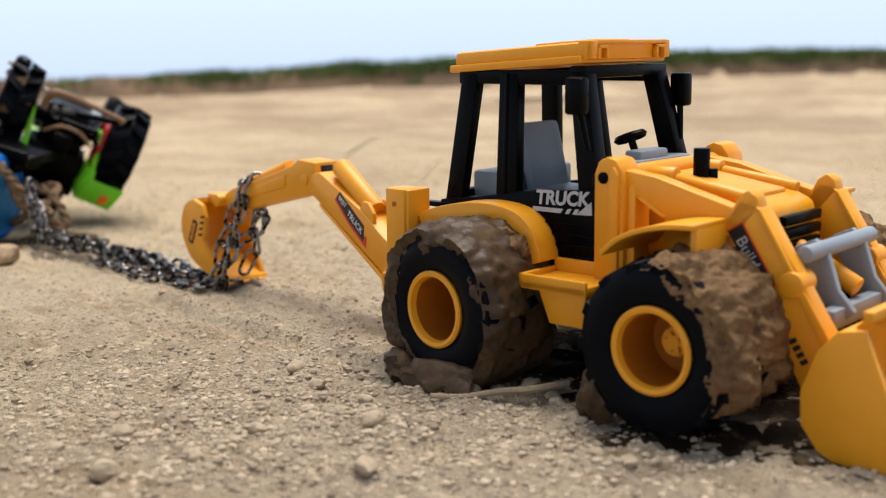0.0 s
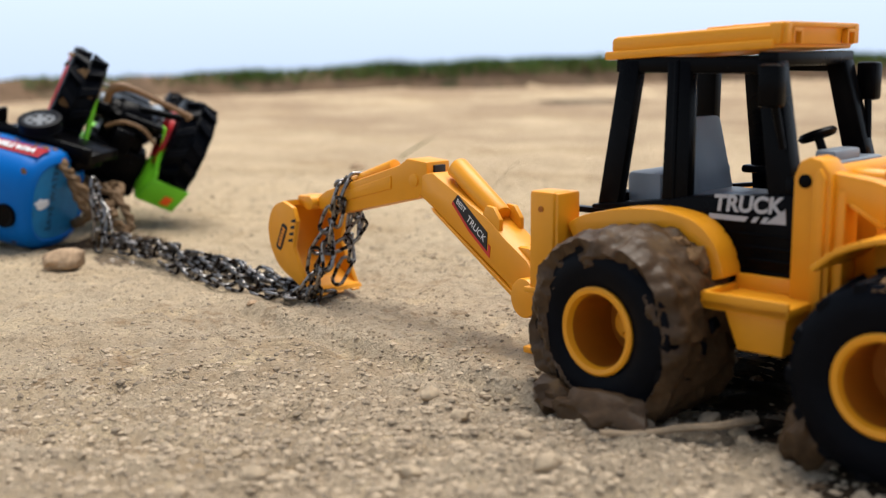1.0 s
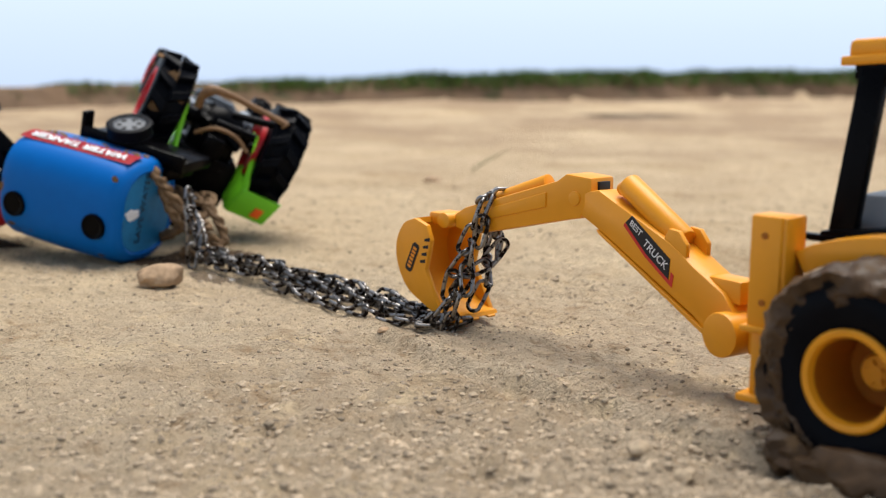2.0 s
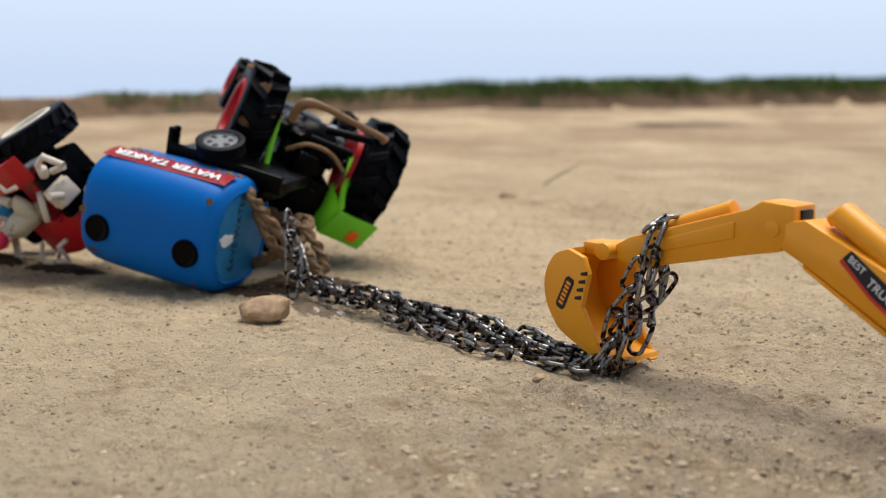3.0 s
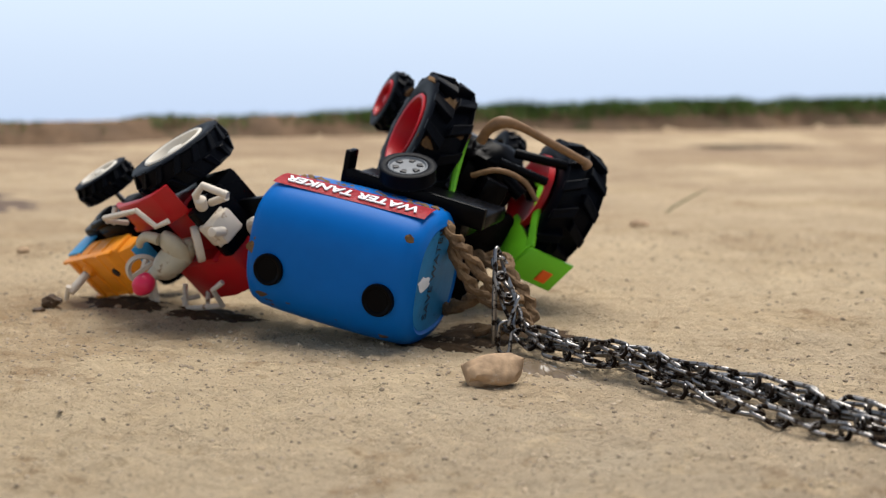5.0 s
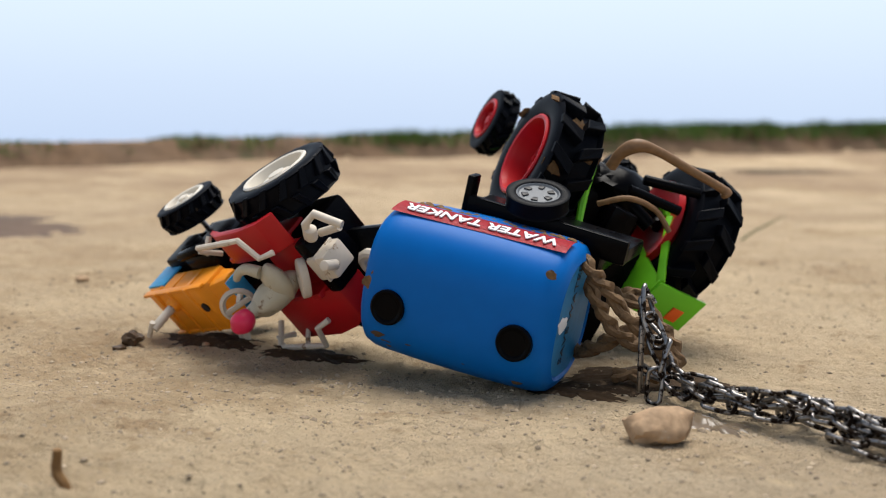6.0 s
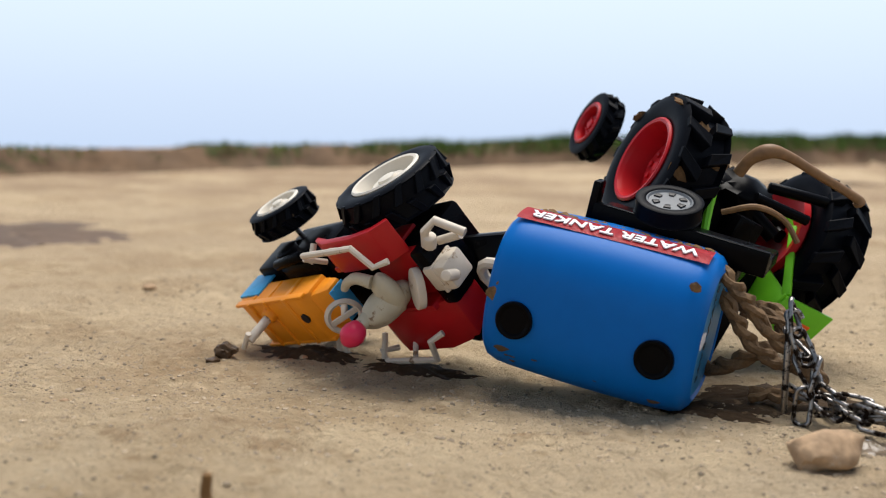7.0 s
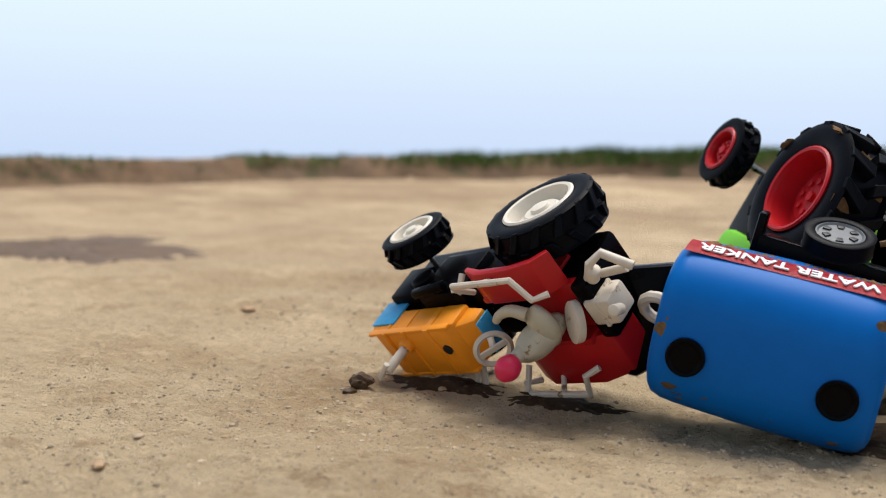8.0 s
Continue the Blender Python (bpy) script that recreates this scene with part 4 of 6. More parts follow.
    part("knuckle_socket", moved(box(-0.0112, -0.0092, -0.004, 0.004, 0.0045, 0.0115, 0.0003), m2), M_dark, sk)
    # bucket at the end
    m3, _, _ = arm_frame(Vector((-0.2665, 0.004, 0.0015)), Vector((-0.312, 0.0062, 0.0015)))
    m3 = m3 @ Matrix.Diagonal((1.13, 1.13, 1.0, 1))
    out = [(-0.012, 0.004), (-0.005, 0.0045), (0.006, 0.011), (0.0175, 0.018), (0.0245, 0.03), (0.0255, 0.0425), (0.0205, 0.053), (0.0125, 0.057)]
    inn = [(-0.011, 0.006), (-0.0055, 0.0068), (0.005, 0.0135), (0.0155, 0.0195), (0.022, 0.031), (0.0228, 0.042), (0.0187, 0.0505), (0.012, 0.054)]
    def rounded(pts):
        return [(q.x, q.z) for q in smooth_path([(x, 0, z) for x, z in pts], 5)]
    hoe = prism(rounded(out) + rounded(inn)[::-1], -0.0155, 0.0155, 0)
    cheek = [(-0.008, 0.0045), (0.006, 0.011), (0.0175, 0.018), (0.0245, 0.03), (0.0255, 0.0425), (0.0205, 0.053), (0.0125, 0.057)]
    cheek = rounded(cheek) + [(0.004, 0.054), (0.001, 0.046), (0.0045, 0.03)]
    hoe = join(hoe, prism(cheek, -0.0175, -0.0145, 0.0006), prism(cheek, 0.0145, 0.0175, 0.0006))
    hoe = join(hoe, rod((0.0, -0.0105, 0.0565), (0.0, 0.0105, 0.0565), 0.0042, segs=20, bev=0.0006), box(0.0, 0.014, -0.0065, 0.0065, 0.053, 0.0595, 0.0012))
    hoe_ob = part("digging_bucket", moved(hoe, m3), M_yellow, t)
    for y in (-0.011, 0.0, 0.011):
        part("bucket_tooth", moved(prism([(-0.007, 0.0035), (-0.0125, 0.0025), (-0.013, 0.0035), (-0.007, 0.0065)], y - 0.0025, y + 0.0025, 0.0004), m3), M_yellow, hoe_ob)
    yb = near * 0.0177
    lm = basis(m3 @ Vector((0.0135, yb, 0.0355)), m3.to_3x3() @ Vector((-0.0065, 0, 0.0155)), m3.to_3x3() @ Vector((0.0155, 0, 0.0065)))
    bl = part("bucket_badge", moved(prism([(-0.0085, -0.0018), (-0.007, -0.0028), (0.007, -0.0028), (0.0085, -0.0018), (0.0085, 0.0018), (0.007, 0.0028), (-0.007, 0.0028), (-0.0085, 0.0018)], -0.00012, 0.00012, 0), lm @ pose(0, 0, 0, -90, 0, 0)), M_dark, hoe_ob)
    part("badge_bar", moved(join(*[box(-0.0062 + i * 0.0022, -0.0048 + i * 0.0022, -0.0014, 0.0014, 0.0001, 0.0003, 0) for i in range(6)]), lm), M_orange, bl)
    part("stripe_print", join(*[moved(prism([(0.0015 + 0.001 * i, 0.0475 - 0.004 * i), (0.005 + 0.001 * i, 0.0465 - 0.004 * i), (0.005 + 0.001 * i, 0.0452 - 0.004 * i), (0.0015 + 0.001 * i, 0.0455 - 0.004 * i)], *sorted((yb, yb - near * 0.0003)), 0), m3) for i in range(4)]), M_dark, hoe_ob)
    # clods on the rear wheel and fender
    for i, (p, sz) in enumerate((((0.024, -0.062, 0.0655), (0.006, 0.006, 0.006)), ((0.018, -0.064, 0.0715), (0.004, 0.004, 0.0035)), ((0.004, -0.093, 0.0085), (0.021, 0.009, 0.008)), ((-0.022, -0.088, 0.0095), (0.009, 0.008, 0.008)), ((0.082, -0.083, 0.0125), (0.007, 0.006, 0.012)))):
        part("mud_clod", moved(lump(sz, 11 + i, 0.5, 3), Matrix.Translation(p)), M_drymud if i < 2 else M_mud, t, "clod of brown mud")
    return t


backhoe()


# ---- blue tanker on its side ----
def tanker():
    axis = Vector((0.977, -0.088, -0.19)).normalized()
    end = Vector((-0.288, 1.107, 0.0352))
    L = 0.101
    t = empty("water_tanker", pose(-0.335, 1.11, 0.0), "blue plastic toy water tanker trailer lying on its side", "toy trailer")
    inv = t.matrix_world.inverted()
    # frame: x along the tank, y away from the viewer, z over the top
    f = basis(end - axis * L / 2, axis, (0, 1, 0))
    f = f @ pose(0, 0, 0, 3, 0, 0)
    F = inv @ f

    def ring(k, half):
        out = []
        for i in range(72):
            a = 2 * math.pi * i / 72
            c, s = math.cos(a), math.sin(a)
            e = 2 / 2.7
            out.append((math.copysign(abs(c) ** e, c) * half, math.copysign(abs(s) ** e, s) * half))
        return out

    bm = bmesh.new()
    rows = []
    R = 0.0378
    prof = [(-L / 2, R - 0.008), (-L / 2 + 0.0012, R - 0.0045), (-L / 2 + 0.0035, R - 0.0018), (-L / 2 + 0.008, R - 0.0003)] + [(-L / 2 + 0.008 + (L - 0.016) * k / 14, R + 0.0009 * math.sin(math.pi * k / 14)) for k in range(1, 14)] + [(L / 2 - 0.008, R - 0.0003), (L / 2 - 0.0035, R - 0.0018), (L / 2 - 0.0012, R - 0.0045), (L / 2, R - 0.0075), (L / 2 - 0.0012, R - 0.009)]
    for x, h in prof:
        rows.append([bm.verts.new((x, y, z)) for y, z in ring(0, h)])
    for a, b in zip(rows, rows[1:]):
        for i in range(72):
            j = (i + 1) % 72
            bm.faces.new((a[i], a[j], b[j], b[i]))
    bm.faces.new(rows[0][::-1])
    bm.faces.new(rows[-1])
    tank = part("tank", moved(bm, F), M_blue, t)
    # worn round sticker on the end
    bm = bmesh.new()
    a = [bm.verts.new((L / 2 - 0.0009, y, z)) for y, z in ring(0, R - 0.0095)]
    b = [bm.verts.new((L / 2 - 0.002, y, z)) for y, z in ring(0, R - 0.0092)]
    bm.faces.new(a)
    for i in range(72):
        bm.faces.new((a[i], a[(i + 1) % 72], b[(i + 1) % 72], b[i]))
    stick = part("end_sticker", moved(bm, F), M_endlabel, tank, "faded blue end sticker, scratched")
    lm = F @ basis((L / 2 - 0.0007, -0.006, 0.004), (0, 0.12, 1), (0, -1, 0.12))
    letters("SAVE WATER", 0.0088, lm, M_dark, stick, depth=0.00005)
    part("drop_print", moved(moved(lump((0.0035, 0.008, 0.0002), 5, 0.5, 3), pose(-0.005, 0.0115, 0.0)), lm), M_print, stick)
    # red title plate along the top edge
    plate = bmesh.new()
    def skin(x, a, out):
        c, s = math.cos(a), math.sin(a)
        e = 2 / 2.7
        h = R + 0.0006 + out
        return (x, math.copysign(abs(c) ** e, c) * h, math.copysign(abs(s) ** e, s) * h)
    a0, a1 = radians(94), radians(117)
    grid = [[plate.verts.new(skin(-L / 2 + 0.0042 + 0.0915 * i / 24, a0 + (a1 - a0) * k / 6, 0.0006)) for k in range(7)] for i in range(25)]
    for i in range(24):
        for k in range(6):
            plate.faces.new((grid[i][k], grid[i + 1][k], grid[i + 1][k + 1], grid[i][k + 1]))
    bmesh.ops.solidify(plate, geom=plate.faces[:], thickness=0.0008)
    lab = part("title_plate", moved(plate, F), M_labelred, tank, "red plate lettered WATER TANKER, upside down")
    mid = (a0 + a1) / 2
    p0, p1, p2 = Vector(skin(0.0, mid, 0.0009)), Vector(skin(0.0, a0, 0.0009)), Vector(skin(0.0, a1, 0.0009))
    lm = F @ basis((-0.001, p0.y, p0.z), (-1, 0, 0), p2 - p1) @ pose(0, 0, 0.0002)
    letters("WATER TANKER", 0.0106, lm, M_print, lab, depth=0.0003, bold=0.00025)
    # filler caps on the near side
    for x in (-0.0325, 0.0335):
        for i, z in enumerate((-0.0085,)):
            y = -R - 0.0006
            m = F @ basis((x, y, z), (1, 0, 0), (0, 0, 1))
            part("filler_cap", moved(lathe([(0.009, -0.002), (0.0088, 0.0014), (0.008, 0.002), (0.0068, 0.0018), (0.0062, 0.0012), (0.0018, 0.0012), (0, 0.0013)], 32), m), M_black, tank, "black round cap")
    for i, (x, y, z, s) in enumerate(((0.0435, -0.0335, 0.0265, 0.0028), (-0.0445, -0.0362, 0.001, 0.0045), (-0.042, -0.0366, 0.006, 0.0028), (-0.0425, -0.0358, 0.0125, 0.0016), (-0.037, -0.0372, 0.003, 0.002))):
        part("mud_spot", moved(moved(lump((s, s * 0.16, s * 0.8), 30 + i, 0.4, 2), Matrix.Translation((x, y, z))), F), M_drymud, tank, "dried mud spot")
    # mud streaks along the lower edge and by the caps
    rnd = random.Random(12)
    for i in range(13):
        x, z = rnd.uniform(-0.045, 0.044), -0.03 + 0.006 * rnd.random()
        sz = 0.0009 + 0.0014 * rnd.random() ** 2
        e = 2.7
        y = -(R + 0.0004) * (1 - (abs(z) / R) ** e) ** (1 / e)
        part("mud_spot", moved(moved(lump((sz * 1.5, sz * 0.18, sz * 0.7), 200 + i, 0.5, 2), Matrix.Translation((x, y, z))), F), M_mud, tank, "dried mud spot")
    # mud along the top and bottom seams
    for i in range(26):
        x = -0.039 + 0.08 * i / 25
        part("mud_crumb", moved(moved(lump((0.003, 0.003, 0.0014), 60 + i, 0.6, 1), Matrix.Translation((x, 0.001 + 0.003 * math.sin(i * 2.3), R - 0.0002))), F), M_drymud, tank)
    return t, F


tanker_ob, TANKF = tanker()


# ---- steel chain ----
def chain():
    rnd = random.Random(4)
    t = empty("chain", pose(-0.12, 1.02, 0.0), "tarnished steel chain piled in strands between the bucket and the wreck", "chain")
    inv = t.matrix_world.inverted()
    # one link: a long rounded loop, twisted
    h, w, r = 0.0052, 0.0035, 0.00115
    loop = []
    for i in range(16):
        a = 2 * math.pi * i / 16
        c, s = math.cos(a), math.sin(a)
        loop.append((c * w + math.copysign(h, c) * (abs(c) > 0.05), s * w, 0.0012 * math.sin(2 * a)))
    bm = tube(loop, r, 6, closed=True)
    me = bpy.data.meshes.new("link")
    bmesh.ops.recalc_face_normals(bm, faces=bm.faces[:])
    bm.to_mesh(me)
    bm.free()
    me.materials.append(M_steel)
    me.shade_smooth()
    pitch = 2 * (h + w) - 3.4 * r

    def strand(pts):
        path = smooth_path(pts, 24)
        acc = [0.0]
        for a, b in zip(path, path[1:]):
            acc.append(acc[-1] + (b - a).length)
        n = int(acc[-1] / pitch)
        for k in range(n + 1):
            s = min(k * pitch, acc[-1] - 1e-6)
            i = max(j for j, q in enumerate(acc) if q <= s)
            i = min(i, len(path) - 2)
            p = path[i].lerp(path[i + 1], (s - acc[i]) / max(acc[i + 1] - acc[i], 1e-9))
            d = (path[min(i + 2, len(path) - 1)] - path[max(i - 1, 0)]).normalized()
            up = Vector((0, 0, 1)) if abs(d.z) < 0.8 else Vector((0.8, -0.6, 0.1))
            m = basis(p + Vector((rnd.gauss(0, 0.0008), rnd.gauss(0, 0.0008), abs(rnd.gauss(0, 0.0006)))), d + Vector((rnd.gauss(0, 0.12), rnd.gauss(0, 0.12), rnd.gauss(0, 0.1))), up.cross(d))
            m = m @ pose(0, 0, 0, (38 if k % 2 else -42) + rnd.gauss(0, 14), 0, 0)
            ob = new("link", me)
            ob.parent = t
            ob.matrix_world = m

    g = 0.0042
    # heaped strands along the soil
    strand([(-0.163, 1.034, g), (-0.13, 1.006, g), (-0.095, 0.981, g), (-0.062, 0.961, g), (-0.035, 0.958, g), (-0.02, 0.966, g)])
    strand([(-0.158, 1.045, g + 0.001), (-0.125, 1.019, g + 0.003), (-0.09, 0.992, g + 0.002), (-0.055, 0.974, g), (-0.028, 0.975, g)])
    strand([(-0.246, 1.100, 0.012), (-0.225, 1.083, 0.006), (-0.2, 1.066, 0.006), (-0.168, 1.047, 0.011), (-0.13, 1.024, 0.012), (-0.09, 1.0, 0.011), (-0.06, 0.983, 0.008), (-0.035, 0.977, g)])
    strand([(-0.251, 1.104, 0.034), (-0.238, 1.095, 0.016), (-0.208, 1.075, 0.011), (-0.172, 1.06, 0.011), (-0.135, 1.035, 0.007), (-0.1, 1.012, g), (-0.06, 0.99, g)])
    strand([(-0.228, 1.1, 0.006), (-0.215, 1.092, 0.005), (-0.19, 1.074, g), (-0.155, 1.055, g), (-0.115, 1.03, g), (-0.075, 1.003, g)])
    strand([(-0.235, 1.098, g), (-0.212, 1.076, 0.011), (-0.185, 1.056, 0.014), (-0.15, 1.036, 0.008), (-0.11, 1.009, 0.009), (-0.07, 0.985, 0.007), (-0.045, 0.97, 0.006)])
    strand([(-0.252, 1.098, 0.046), (-0.247, 1.094, 0.036), (-0.243, 1.092, 0.022), (-0.246, 1.09, 0.008)])
    # over the dipper stick and hanging down
    S = Matrix.Translation((0.1985, 0.8472, 0.0)) @ pose(0, 0, 0, 0, 0, -29.3)
    def L(x, y, z):
        return tuple(S @ Vector((x, y, z)))
    strand([L(-0.266, -0.02, 0.003), L(-0.256, -0.019, 0.014), L(-0.251, -0.013, 0.034), L(-0.243, -0.0085, 0.058), L(-0.242, -0.002, 0.071), L(-0.242, 0.008, 0.0725), L(-0.248, 0.0145, 0.063), L(-0.251, 0.014, 0.044), L(-0.252, 0.01, 0.024), L(-0.252, 0.002, 0.008)])
    strand([L(-0.252, -0.018, 0.003), L(-0.246, -0.017, 0.018), L(-0.244, -0.012, 0.04), L(-0.238, -0.0085, 0.062), L(-0.236, 0.0, 0.0735), L(-0.236, 0.01, 0.073), L(-0.244, 0.0145, 0.06), L(-0.248, 0.014, 0.042)])
    strand([L(-0.272, -0.012, 0.004), L(-0.258, -0.008, 0.018), L(-0.25, -0.006, 0.03), L(-0.246, 0.004, 0.036), L(-0.243, 0.01, 0.045)])
    # the tether bar that the links hang from
    bar = part("tether_pin", moved(join(rod((-0.254, 1.0985, 0.003), (-0.2535, 1.098, 0.047), 0.0015, segs=10, bev=0.0003), tube(smooth_path([(-0.2535, 1.098, 0.044), (-0.2545, 1.0985, 0.0485), (-0.2505, 1.099, 0.05), (-0.248, 1.0995, 0.0465)], 6), 0.0014, 8)), inv), M_steel, t, "rusty steel pin")
    return t


chain()


# ---- the stone by the chain, pebbles, clods and twigs ----
def stone_facets(size, seed):
    bm = lump(size, seed, 0.3, 3)
    for k in range(5):
        rnd = random.Random(seed * 13 + k)
        n = Vector((rnd.gauss(0, 1), rnd.gauss(0, 1), rnd.gauss(0, 0.7) + 0.2)).normalized()
        reach = max(n.dot(v.co) for v in bm.verts) * 0.8
        for v in bm.verts:
            over = n.dot(v.co) - reach
            if over > 0:
                v.co -= n * over * 0.85
    return bm


big = part("stone", moved(stone_facets((0.0168, 0.0098, 0.0082), 7), pose(0, 0, 0.0058, 0, -6, 28)), M_rock)
big.location = (-0.2385, 1.029, ground_z(-0.2385, 1.029))
tagged(big, "brown angular stone lying on the soil by the chain", "stone")
for i, (x, y, s) in enumerate(((0.170, 0.757, 0.0075), (0.197, 0.772, 0.005), (0.183, 0.764, 0.0045), (0.208, 0.764, 0.0045), (0.21, 0.757, 0.0038), (0.102, 0.757, 0.0042), (0.085, 0.776, 0.0052), (0.13, 0.74, 0.004), (0.232, 0.70, 0.004), (0.145, 0.70, 0.0055), (0.245, 0.69, 0.0042), (0.10, 0.69, 0.0042), (0.05, 0.675, 0.005), (0.032, 0.70, 0.0032), (0.155, 0.655, 0.0055), (0.2, 0.68, 0.004), (0.065, 0.635, 0.006), (0.03, 0.66, 0.004), (0.09, 0.655, 0.0045))):
    p = part("pebble", moved(stone_facets((s, s * 0.75, s * 0.6), 20 + i), pose(0, 0, s * 0.3, 0, 0, i * 47)), M_stone)
    p.location = (x, y, ground_z(x, y))
    tagged(p, "small pale angular stone on crumbly soil", "stone", "stones by the digger")
tw = part("twig", tube(smooth_path([(0.158, 0.742, 0.0075), (0.172, 0.745, 0.007), (0.187, 0.752, 0.008), (0.2, 0.756, 0.0085), (0.214, 0.766, 0.009)], 5), 0.0014, 7, radius=lambda t: 0.0011 + 0.0007 * t), M_twig)
tagged(tw, "dry brown twig lying among small stones", "twig")


def crumbs():
    """Countless crumbs of soil scattered over the near ground."""
    rnd = random.Random(9)
    base = []
    for k in range(5):
        b = lump((1, 0.85, 0.6), 90 + k, 0.55, 1)
        base.append(([tuple(v.co) for v in b.verts], [tuple(v.index for v in f.verts) for f in b.faces]))
        b.free()
    vs, fs = [], []
    for i in range(90000):
        if 45000 < i < 75000:
            x, y = rnd.uniform(-0.66, 0.1), 0.68 + 0.45 * rnd.random() ** 1.3
            s = 0.0003 + 0.0013 * rnd.random() ** 6
        elif i < 75000:
            x, y = rnd.gauss(0.11, 0.14), rnd.gauss(0.70, 0.075)
            s = 0.00035 + 0.0021 * rnd.random() ** 7
        else:
            x, y = rnd.uniform(-0.75, 0.4), rnd.uniform(0.6, 1.7)
            s = 0.0004 + 0.0017 * rnd.random() ** 5
        if x < -0.1 and y < 1.0 and rnd.random() < 0.5:
            s *= 0.6
        z = ground_z(x, y) - s * 0.1
        bv, bf = base[rnd.randrange(5)]
        a = rnd.random() * 6.28
        c, q = math.cos(a) * s, math.sin(a) * s
        k = len(vs)
        vs += [(x + c * u - q * v, y + q * u + c * v, z + w * s) for u, v, w in bv]
        fs += [tuple(k + j for j in f) for f in bf]
    me = bpy.data.meshes.new("soil_crumbs")
    me.from_pydata(vs, [], fs)
    me.materials.append(M_crumb)
    return tagged(new("soil_crumbs", me), "loose pale crumbs of soil and grit", "gravel", kind="stuff")


M_crumb = material("soil_crumb", (0.39, 0.305, 0.21), 0.95, vary=0.2, scale=90, bump=0.2)
geo = M_crumb.node_tree.nodes.new("ShaderNodeNewGeometry")
tint = M_crumb.node_tree.nodes.new("ShaderNodeMix")
tint.data_type, tint.blend_type = "RGBA", "MULTIPLY"
tint.inputs[0].default_value = 1.0
shade = M_crumb.node_tree.nodes.new("ShaderNodeMapRange")
shade.inputs["To Min"].default_value, shade.inputs["To Max"].default_value = 0.5, 1.2
M_crumb.node_tree.links.new(geo.outputs["Random Per Island"], shade.inputs["Value"])
M_crumb.node_tree.links.new(M_crumb.node_tree.nodes["Principled BSDF"].inputs["Base Color"].links[0].from_socket, tint.inputs[6])
M_crumb.node_tree.links.new(shade.outputs[0], tint.inputs[7])
M_crumb.node_tree.links.new(tint.outputs[2], M_crumb.node_tree.nodes["Principled BSDF"].inputs["Base Color"])
crumbs()


# ---- the green tractor, overturned behind the tanker ----
def plate(pts, th, bev=0.0005):
    """A flat plate through the given corners, with thickness."""
    p = [Vector(q) for q in pts]
    n = Vector((0, 0, 0))
    for i in range(len(p)):
        n += p[i].cross(p[(i + 1) % len(p)])
    n.normalize()
    bm = bmesh.new()
    a = [bm.verts.new(q - n * th / 2) for q in p]
    b = [bm.verts.new(q + n * th / 2) for q in p]
    bm.faces.new(a[::-1])
    bm.faces.new(b)
    for i in range(len(p)):
        j = (i + 1) % len(p)
        bm.faces.new((a[i], a[j], b[j], b[i]))
    bmesh.ops.recalc_face_normals(bm, faces=bm.faces[:])
    return bevel(bm, bev)


def wheel_at(parent, F, x, y, z, out, radius, width, rim_r, rim, depth, lugs, hub="bolts", lug_h=0.003, lean=0):
    """A wheel in a tractor's frame; out is -1 or 1, the side on which its face looks."""
    m = F @ pose(x, y, z, (90 if out < 0 else -90) + lean, 0, 0)
    return wheel(parent, m, radius, width, rim_r, rim, depth, lugs, 0, 1, hub, lug_h=lug_h)


